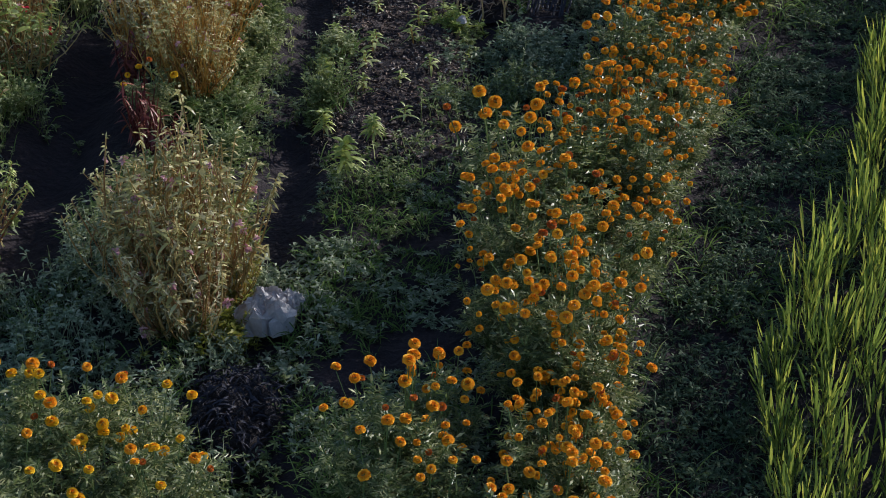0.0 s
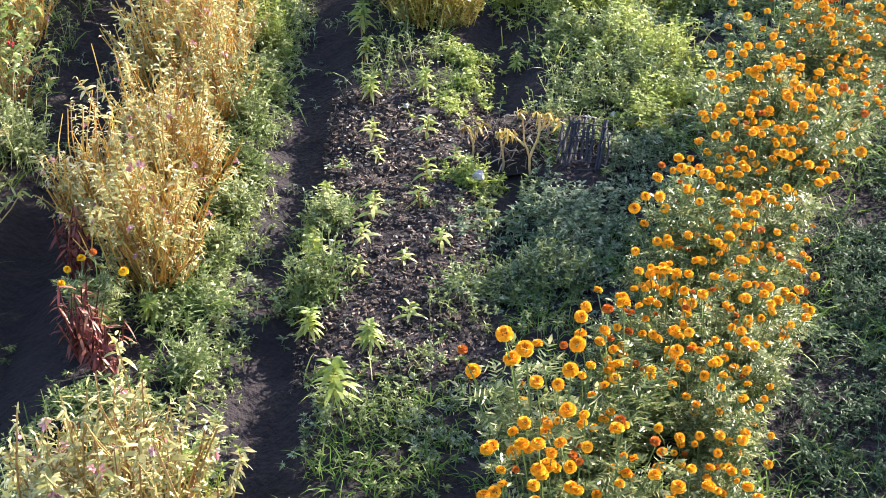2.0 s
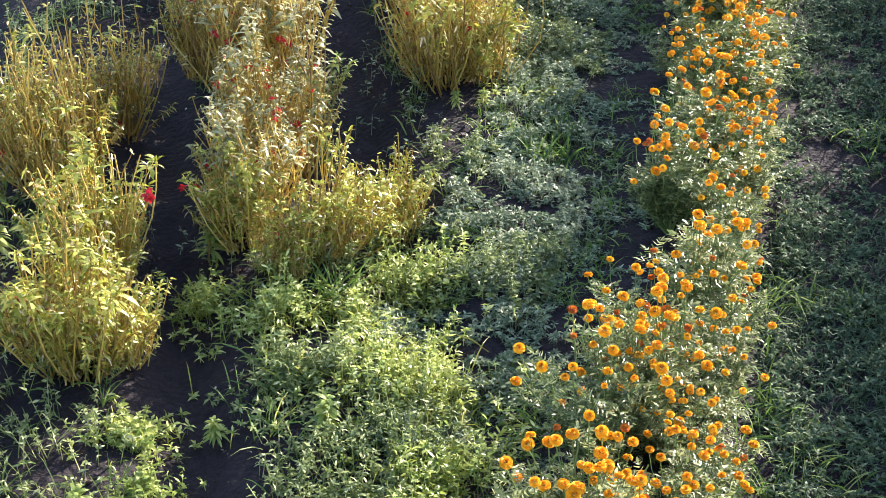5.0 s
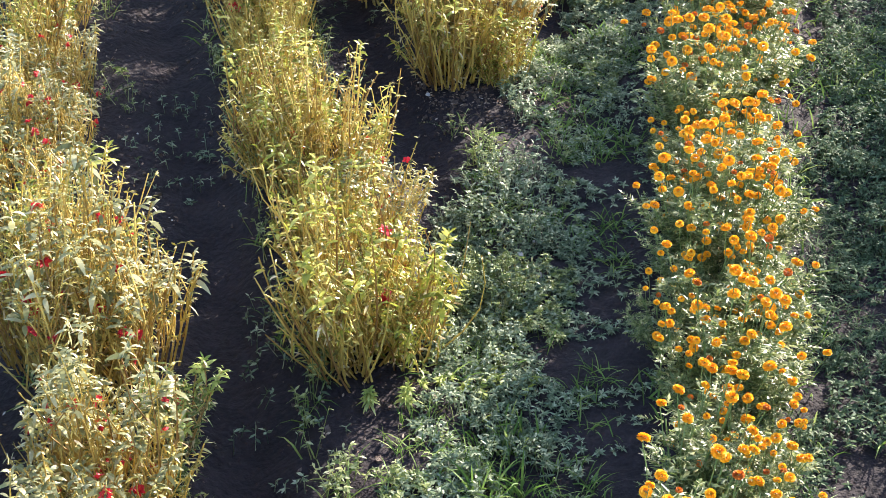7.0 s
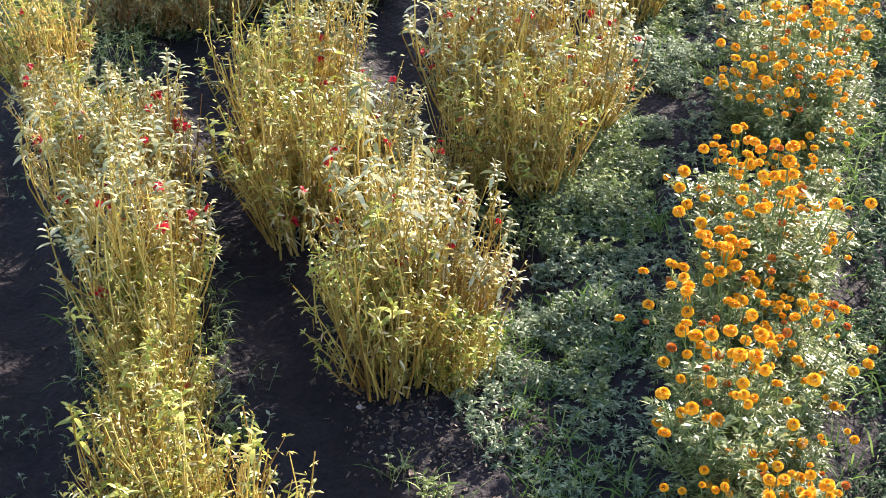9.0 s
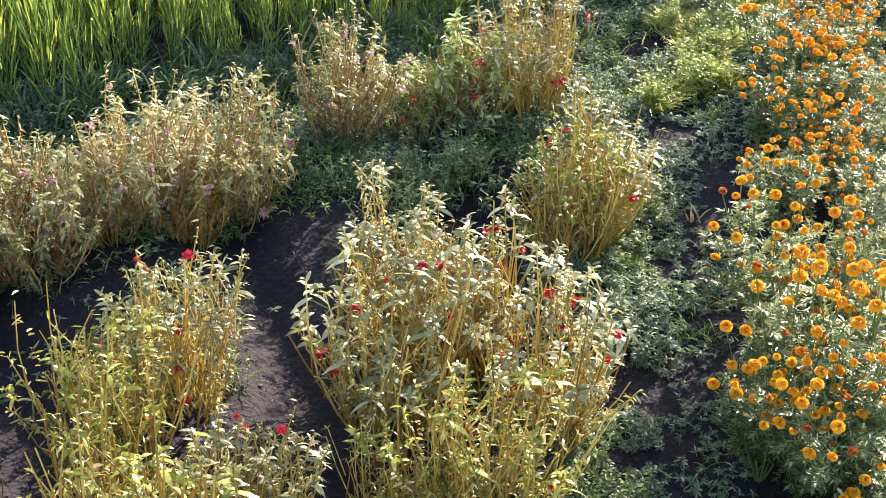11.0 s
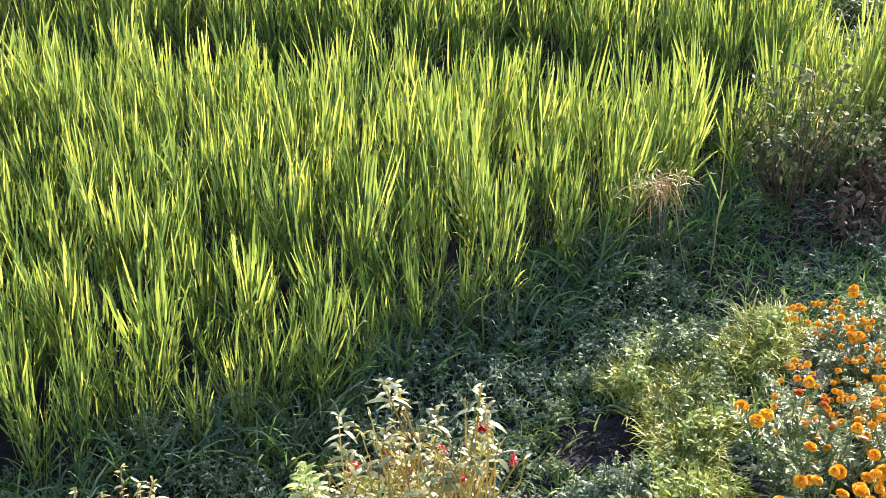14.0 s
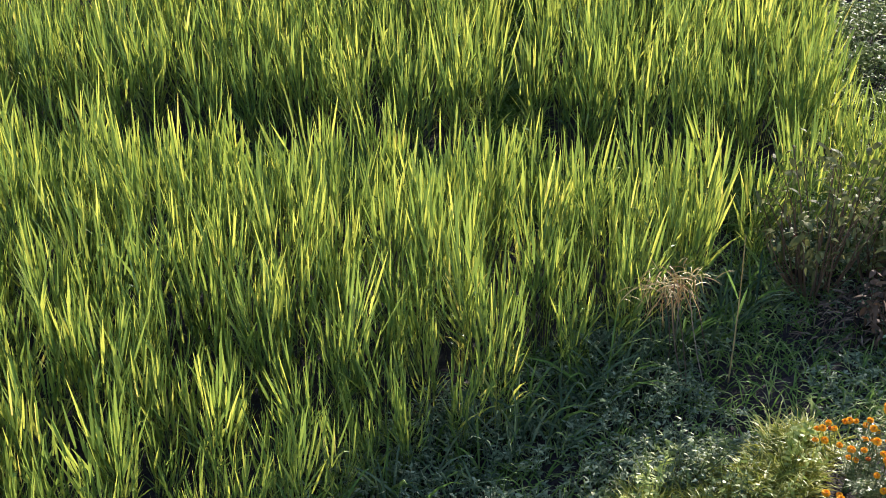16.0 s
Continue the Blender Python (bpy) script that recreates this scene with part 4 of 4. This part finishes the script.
for mx, my, mr, mt in ((-0.05, 10.4, 0.2, 0.09), (-0.1, 9.8, 0.14, 0.07), (1.05, 9.65, 0.22, 0.15), (0.0, 8.98, 0.18, 0.1), (0.3, 11.3, 0.22, 0.2), (0.95, 11.0, 0.25, 0.22), (1.3, 11.3, 0.25, 0.2), (0.6, 11.05, 0.2, 0.2)):
    mound("weed_clump", "loose clump of yellow-green weeds and grass", mx, my, mr, mt, 200, LIME_LEAF, 70, GOLDEN_LEAF)
for mx, my, mr, mt, mm in ((-1.4, 6.95, 0.25, 0.2, WEED_LEAF), (-1.22, 7.3, 0.16, 0.22, WEED_LEAF), (-1.35, 7.75, 0.2, 0.16, WEED_LEAF), (-1.1, 6.7, 0.2, 0.2, LIME_LEAF), (-1.2, 7.8, 0.14, 0.25, WEED_LEAF),
                           (-1.17, 8.6, 0.13, 0.2, WEED_LEAF), (-1.17, 9.5, 0.15, 0.28, WEED_LEAF), (-1.18, 10.5, 0.15, 0.28, LIME_LEAF), (-1.15, 11.6, 0.16, 0.28, WEED_LEAF), (-1.15, 12.4, 0.16, 0.28, WEED_LEAF),
                           (-0.72, 7.95, 0.15, 0.25, WEED_LEAF), (-0.7, 8.55, 0.13, 0.2, WEED_LEAF), (-1.62, 7.0, 0.2, 0.2, WEED_LEAF), (0.6, 10.6, 0.2, 0.18, WEED_LEAF),
                           (-2.45, 7.8, 0.25, 0.3, WEED_LEAF), (-2.5, 6.0, 0.3, 0.25, WEED_LEAF), (-2.4, 9.2, 0.25, 0.3, WEED_LEAF)):
    mound("weed_clump", "loose clump of light green weeds on the bed", mx, my, mr, mt, 230, mm, 70)


for mx, my in ((-1.1, 5.95), (-1.2, 5.85), (-1.02, 5.75)):
    mound("weed_clump", "bright clump of yellow-green grass beside the sack", mx, my, 0.15, 0.16, 120, GOLDEN_LEAF, 200, GOLDEN_LEAF)
for mx, my in ((6.63, 20.62), (6.75, 20.66), (6.88, 20.72), (7.0, 20.72), (6.58, 20.5), (6.56, 20.38), (6.54, 20.26), (6.46, 20.12), (6.3, 20.04), (6.14, 19.98), (6.0, 19.9), (6.45, 20.0), (7.12, 20.74), (6.56, 20.78), (6.68, 20.4), (7.2, 20.78), (7.3, 20.84)):
    mound("weed_clump", "small clump of bright grass round a dark hollow", mx, my, 0.11, 0.18, 50, LIME_LEAF, 480 if mx > 6.55 else 230, GOLDEN_LEAF)


def tussock(label, x, y, tall, n, mat=GRASS, spread=0.05, width=0.01, droop=0.45, name="grass_tuft"):
    ob = thing(name, label, "grass", "grass tufts among the weeds", m=pose(x, y, float(height(x, y)) - 0.01))
    geo = Geo()
    foot = np.stack([rng.normal(0, spread, n), rng.normal(0, spread, n), np.zeros(n)], 1)
    strips(geo, foot, balls(n) * (0.8, 0.8, 0.1) + UP * 1.3, tall * rng.uniform(0.5, 1.15, n), width, 4, droop, 0, blunt=0.4, roll=0.9)
    part("leaf_tuft", geo.mesh(name, [mat]), ob, kind="stuff")
    return ob


for gx, gy, gt, gn in ((0.85, 11.15, 0.4, 55), (3.81, 15.95, 0.24, 40), (2.15, 12.3, 0.3, 60), (2.3, 12.6, 0.25, 40), (5.62, 18.6, 0.2, 9), (5.72, 18.85, 0.2, 9), (3.0, 12.7, 0.22, 30),
                       (4.4, 16.5, 0.22, 30), (6.9, 20.4, 0.25, 70), (7.05, 20.72, 0.25, 70), (6.67, 20.52, 0.24, 80), (6.55, 20.74, 0.2, 60), (6.45, 20.25, 0.22, 80), (6.15, 20.2, 0.2, 60), (6.1, 20.7, 0.18, 50)):
    pale = gn < 10
    tussock("pale splayed grass sprig" if pale else "tuft of light green grass", gx, gy, gt, gn, DRY_GRASS if pale else LIME_LEAF if gy > 20 else GRASS, 0.02 if pale else 0.07)

# ---------------------------------------------------------------- litter, sack and heaps
def crumple(name, mat, rx, ry, rz, seed, cuts=12):
    """A crumpled bag: a low heap with a ragged rim, pulled into flat facets and sharp folds."""
    r = np.random.default_rng(seed)
    u, v = np.meshgrid(np.linspace(0, 1, cuts), np.linspace(0, 2 * math.pi, 2 * cuts + 1)[:-1], indexing="ij")
    rim = 1 + 0.16 * np.sin(3 * v + seed) + 0.12 * np.abs(np.sin(5 * v + 2 * seed)) + 0.06 * np.sin(11 * v)
    x, y = np.cos(v) * u * rim, np.sin(v) * u * rim
    z = np.sqrt(np.clip(1 - u**2.2, 0, 1))
    fold = 0
    for k in range(4):
        a, f, p = r.uniform(0, 6.28), r.uniform(0.6, 1.5), r.uniform(0, 1)
        w = (x * np.cos(a) + y * np.sin(a)) * f + p
        fold = fold + np.abs(2 * (w - np.floor(w + 0.5))) / f
    fold = (fold - fold.min()) / np.ptp(fold)
    p = np.stack([x * rx, y * ry, z * rz * (0.55 + 0.6 * fold)], -1) + r.normal(0, 0.07, x.shape + (3,)) * (rx, ry, rz) * (0.3 + u[..., None])
    p[0] = p[0, 0]
    p[-1, :, 2] = -0.02
    n = 2 * cuts
    i, j = np.meshgrid(np.arange(cuts - 1), np.arange(n), indexing="ij")
    q = np.stack([i * n + j, (i + 1) * n + j, (i + 1) * n + (j + 1) % n, i * n + (j + 1) % n], -1)
    return Geo().add(p, q).mesh(name, [mat])


sack = thing("plastic_sack", "crumpled white plastic sack lying among the weeds", "sack", m=turned(-0.85, 5.88, 0.02, 1, 20))
part("bag", crumple("sack_bag", SACK, 0.125, 0.11, 0.15, 4), sack)
part("bag_mouth", crumple("sack_mouth", SACK, 0.06, 0.055, 0.1, 9), sack, "", pose(0.13, 0.05, 0.0, 0, 0, 30))
part("bag_fold", crumple("sack_fold", SACK, 0.08, 0.04, 0.1, 15), sack, "", pose(0.05, 0.1, 0.0, 0, 0, -10))
scrap = tagged(new("plastic_scrap", crumple("plastic_scrap", SACK, 0.06, 0.045, 0.07, 12, 7)), "small crumpled white plastic scrap on the weeds", "litter", "white scraps on the ground")
scrap.matrix_basis = turned(0.05, 8.96, 0.08, 0.5, 10)
for sx, sy, sc in ((2.6, 13.75, 0.6), (2.7, 13.85, 0.7), (2.75, 13.68, 0.5), (2.5, 13.8, 0.4), (-0.9, 5.35, 0.5), (2.64, 15.54, 0.4), (-0.35, 9.75, 0.5), (2.8, 13.95, 0.4), (0.66, 9.4, 0.9), (0.75, 9.42, 0.6), (0.72, 9.62, 0.5), (0.8, 9.68, 0.6), (0.86, 9.63, 0.4)):
    copy_thing(scrap, turned(sx, sy, float(height(sx, sy)) + 0.02, sc, lean=20))


def heap(name, label, cx, cy, rx, ry, tall, seed, bits, mats):
    """A low heap of dark rubbish with twigs and shreds on it."""
    ob = thing(name, label, "heap", m=pose(cx, cy, 0))
    n = 26
    gx, gy = np.meshgrid(np.linspace(-1, 1, n), np.linspace(-1, 1, n))
    q = np.clip(1 - gx**2 - gy**2, 0, 1)
    p = np.stack([gx * rx, gy * ry, tall * q * (0.8 + 0.25 * rough(gx * 3, gy * 3, 3, seed)) + rng.normal(0, 0.008, gx.shape) - 0.03], -1)
    i = np.arange(n - 1)[:, None] * n + np.arange(n - 1)[None]
    part("mound", Geo().add(p, np.stack([i, i + 1, i + n + 1, i + n], -1), 0).mesh("mound", mats[:1]), ob)
    geo = Geo()
    a, r = rng.uniform(0, 6.283, bits), np.sqrt(rng.uniform(0, 0.95, bits))
    base = np.stack([np.cos(a) * r * rx, np.sin(a) * r * ry, tall * (1 - r * r) + 0.005], 1)
    strips(geo, base, balls(bits) * (1, 1, 0.4) + UP * 0.1, rng.uniform(0.03, 0.09, bits), rng.uniform(0.005, 0.011, bits), 3, 0.5, 0, roll=1.2)
    part("loose_litter", geo.mesh("loose_litter", mats[1:]), ob, kind="stuff")
    return ob


heap("rubbish_heap", "heap of dark plant litter and black plastic shreds", -0.92, 5.18, 0.27, 0.36, 0.16, 3, 700, [CHAR, TRAY])
heap("litter_heap", "dark heap of rotting plant litter", 0.42, 9.46, 0.44, 0.3, 0.13, 5, 900, [CHAR, LITTER])
# A low, all-dark mound with dark shreds, inside the ring of grass.
heap("litter_heap", "dark hollow in the grass with loose dark shreds", 6.3, 20.55, 0.32, 0.26, 0.05, 8, 260, [CHAR, CHAR])
heap("litter_heap", "patch of reddish dry plant litter by the rice", 8.15, 21.5, 0.45, 0.28, 0.12, 9, 500, [CHAR, LITTER])


def rope(pts, r, mat):
    """One continuous four-sided strand through points."""
    off = np.array([(r, 0, 0), (0, 0, r), (-r, 0, 0), (0, 0, -r)]) if np.ptp(pts[:, 1]) > np.ptp(pts[:, 0]) else np.array([(0, r, 0), (0, 0, r), (0, -r, 0), (0, 0, -r)])
    v = pts[:, None] + off[None]
    q = np.array([[i * 4 + j, i * 4 + (j + 1) % 4, (i + 1) * 4 + (j + 1) % 4, (i + 1) * 4 + j] for i in range(len(pts) - 1) for j in range(4)])
    return Geo().add(v, q).mesh("strand", [mat])


def black_mesh():
    """A piece of coarse black plastic netting that hangs over the heap."""
    ob = thing("plastic_netting", "coarse black plastic netting thrown over the heap", "netting", m=pose(0.62, 9.24, 0.1, 46, 4, -10))
    for k in range(11):
        y = np.linspace(-0.16 + rng.uniform(0, 0.09), 0.17 - rng.uniform(0, 0.1), 15)
        x = -0.14 + k * 0.026 + rng.normal(0, 0.004) + np.cumsum(rng.normal(0, 0.0025, 15))
        z = 0.05 + 0.03 * rough(x, y, 9, 31)
        part("strand", rope(np.stack([x, y, z], 1), 0.008, TRAY), ob)
    for k in range(9):
        x = np.linspace(-0.14 + rng.uniform(0, 0.12), 0.12 - rng.uniform(0, 0.14), 13)
        y = -0.14 + k * 0.036 + np.cumsum(rng.normal(0, 0.003, 13))
        part("cross_strand", rope(np.stack([x, y, 0.057 + 0.03 * rough(x, y, 9, 31)], 1), 0.0035, SACK if k == 8 else TRAY), ob)


black_mesh()


def dead_plant(x, y, tall, turn, label, arms):
    """A dead forked stalk: arms are lines of points in its own upright plane, with withered leaves at their ends."""
    ob = thing("dead_stalk", label, "dead plant", "dead stalks on the heap", m=pose(x, y, float(height(x, y)) - 0.02, 0, 0, turn))
    geo = Geo()
    for arm in arms:
        p = np.array([(a * tall, 0.05 * tall * math.sin(7 * a + 3 * b), b * tall) for a, b in arm])
        thick = np.linspace(0.0075, 0.004, len(p))
        part("branch", tubes(Geo(), p[:-1], p[1:], thick[:-1], thick[1:], 0.02, 2, 0, 6).mesh("branch", [DRY_LEAF]), ob)
        n = 16
        strips(geo, p[-1] + rng.normal(0, 0.012, (n, 3)), balls(n) * (1, 1, 0.6) - UP * 0.5, rng.uniform(0.02, 0.05, n), 0.012, 3, 0.6, 0, roll=1.0)
    part("withered_leaves", geo.mesh("withered_leaves", [STRAW_STEM]), ob, "curled orange-yellow leaves", kind="stuff")


dead_plant(0.33, 9.14, 0.4, 4, "dead forked plant stalk with curled yellow leaves", (((0, 0), (-0.02, 0.3), (-0.1, 0.55), (-0.14, 0.98)), ((-0.02, 0.3), (0.07, 0.55), (0.1, 0.75), (0.3, 0.9)), ((0.1, 0.72), (0.08, 0.98)), ((0.1, 0.72), (0.22, 1.0)), ((-0.1, 0.5), (-0.3, 0.72))))
dead_plant(0.17, 9.2, 0.32, -12, "dead drooping plant stalk with withered leaves", (((0, 0), (0.05, 0.3), (0.02, 0.6), (0.14, 1.0)), ((0.02, 0.55), (-0.06, 0.9))))
dead_plant(0.02, 9.3, 0.28, 20, "dead drooping plant stalk with withered leaves", (((0, 0), (0.03, 0.4), (0.14, 0.85)), ((0.03, 0.4), (-0.08, 0.75))))


def clods():
    """Crumbs of dry soil and leaf litter on the bare bed."""
    geo = Geo()
    cube = np.array([[x, y, z] for x in (-1, 1) for y in (-1, 1) for z in (-1, 1)], float)
    faces = np.array([[0, 1, 3, 2], [4, 6, 7, 5], [0, 4, 5, 1], [2, 3, 7, 6], [0, 2, 6, 4], [1, 5, 7, 3]])
    x, y = scatter(7000, -0.78, 0.12, 7.3, 9.95)
    x2, y2 = scatter(900, 2.6, 3.4, 15.0, 15.8)
    x3, y3 = scatter(7000, -0.3, 5.2, 10.0, 19.8)
    near = np.min([np.abs(x3 - f) for f in FURROWS], axis=0)
    keep = (edge(BED_LEFT, y3) - x3 > 0.6) & (near > 0.1)
    x, y = np.concatenate([x, x2, x3[keep]]), np.concatenate([y, y2, y3[keep]])
    n = len(x)
    size = rng.gamma(2.2, 0.0022, n)[:, None, None]
    c = (cube[None] + rng.normal(0, 0.35, (n, 8, 3))) * rng.uniform(0.45, 1.2, (n, 8, 1)) * rng.uniform(0.6, 1.2, (n, 1, 3)) * size
    c = c + np.stack([x, y, height(x, y) + 0.004], 1)[:, None]
    geo.add(c, faces[None] + (np.arange(n) * 8)[:, None, None])
    k = rng.random(n) < 0.7
    m = int(k.sum())
    strips(geo, np.stack([x[k], y[k], height(x[k], y[k]) + 0.015], 1) + rng.normal(0, 0.01, (m, 3)), balls(m) * (1, 1, 0.25), rng.uniform(0.012, 0.03, m), rng.uniform(0.006, 0.013, m), 2, 0.1, 1, roll=1.2)
    tagged(new("soil_crumbs", geo.mesh("soil_crumbs", [CLOD, LITTER])), "dry soil crumbs and withered leaves on the bare bed", "soil", kind="stuff")


clods()


# ---------------------------------------------------------------- by the rice
def shrub(label, x, y, wide, low, high, stems, leaves, leaf):
    ob = thing("shrub", label, "shrub", "shrubs at the rice's edge", m=pose(x, y, 0))
    a, r = rng.uniform(0, 6.283, stems), np.sqrt(rng.uniform(0, 1, stems)) * wide
    tip = np.stack([np.cos(a) * r, np.sin(a) * r * 0.8, rng.uniform(low, high, stems) - 0.5 * r * r], 1)
    part("twig_clump", tubes(Geo(), tip * (0.3, 0.3, 0), tip, 0.005, 0.002, 0.06, 3).mesh("shrub_branches", [TWIG]), ob, "thin dark branches", kind="stuff")
    k = rng.integers(0, stems, leaves)
    base = tip[k] * (1 - 0.75 * rng.uniform(0, 1, leaves) ** 2)[:, None] + rng.normal(0, 0.03, (leaves, 3))
    geo = strips(Geo(), base, balls(leaves) + UP * 0.2, rng.uniform(0.03, 0.08, leaves), rng.uniform(0.014, 0.028, leaves), 3, 0.4, 0, roll=0.7, fold=0.1)
    part("foliage", geo.mesh("shrub_foliage", [leaf]), ob, kind="stuff")


shrub("dark straggly shrub with glossy leaves at the rice's edge", 8.0, 21.8, 0.3, 0.35, 0.76, 34, 340, SHRUB_LEAF)
shrub("low leafy shrub beside the taller one", 8.3, 21.75, 0.2, 0.2, 0.5, 20, 220, SHRUB_LEAF)
shrub("low reddish withered shrub on the bank", 8.35, 21.5, 0.24, 0.15, 0.34, 16, 300, TWIG)
shrub("low reddish withered shrub on the bank", 8.05, 21.35, 0.22, 0.12, 0.28, 14, 220, TWIG)
tangle = thing("dead_grass_tuft", "dry brown tangle of dead grass caught on the rice's edge", "grass", m=pose(7.07, 21.5, 0))
tip = rng.normal(0, 0.07, (8, 3)) * (1, 0.8, 0.7) + (0, 0, 0.5)
part("stalk_clump", tubes(Geo(), tip * (1.4, 1.4, 0) + (0.08, 0, 0), tip, 0.003, 0.002, 0.05, 3).mesh("dead_stalks", [LITTER]), tangle, kind="stuff")
curl = rng.normal(0, 0.042, (150, 3)) * (1.5, 0.8, 0.8) + (0, 0, 0.5)
part("dead_tuft", strips(Geo(), curl, balls(150), rng.uniform(0.04, 0.12, 150), 0.005, 3, 0.5, 0).mesh("dead_tuft", [RUSSET_STEM]), tangle, kind="stuff")
stalk = thing("grass_stalk", "single tall pale grass stalk on the bank", "grass", m=pose(7.31, 21.4, 0))
part("culm", tubes(Geo(), [(0, 0, 0)], [(0.01, 0, 0.72)], 0.004, 0.002, 0.01, 4).mesh("culm", [DRY_GRASS]), stalk)
part("blade", strips(Geo(), [(0.004, 0, 0.3), (0.006, 0, 0.42)], [(0.3, 0.1, 1), (-0.3, 0.2, 1)], 0.2, 0.012, 3, 0.2, 0).mesh("blade", [GRASS]), stalk)
for k in range(46):
    bx = 2.6 + k * 0.115 + rng.normal(0, 0.05)
    # two tufts in three have the shade at the rice's foot in their colour
    tussock("long arching grass at the rice's foot", bx, float(rice_near(bx)) - rng.uniform(0.0, 0.22), rng.uniform(0.42, 0.74), 20, SHADED_WEED if k % 3 else GRASS, 0.06, 0.011, 0.5)


def red_weed(x, y):
    ob = thing("red_stemmed_weed", "withered weed with dark red stems and leaves", "weed", m=turned(x, y, float(height(x, y))))
    n = 14
    tip = np.stack([rng.normal(0, 0.08, n), rng.normal(0, 0.06, n), rng.uniform(0.22, 0.4, n)], 1)
    part("stem_clump", tubes(Geo(), tip * (0.3, 0.3, 0), tip, 0.007, 0.003, 0.05, 3).mesh("red_stems", [MAROON]), ob, kind="stuff")
    k = rng.integers(0, n, 110)
    part("foliage", strips(Geo(), tip[k] * rng.uniform(0.3, 1, 110)[:, None], balls(110) * (1, 1, 0.3) - UP * 0.2, rng.uniform(0.04, 0.09, 110), 0.014, 3, 0.5, 0).mesh("red_leaves", [MAROON]), ob, kind="stuff")


red_weed(-1.68, 7.42)
red_weed(-1.58, 7.3)
red_weed(-1.85, 8.05)
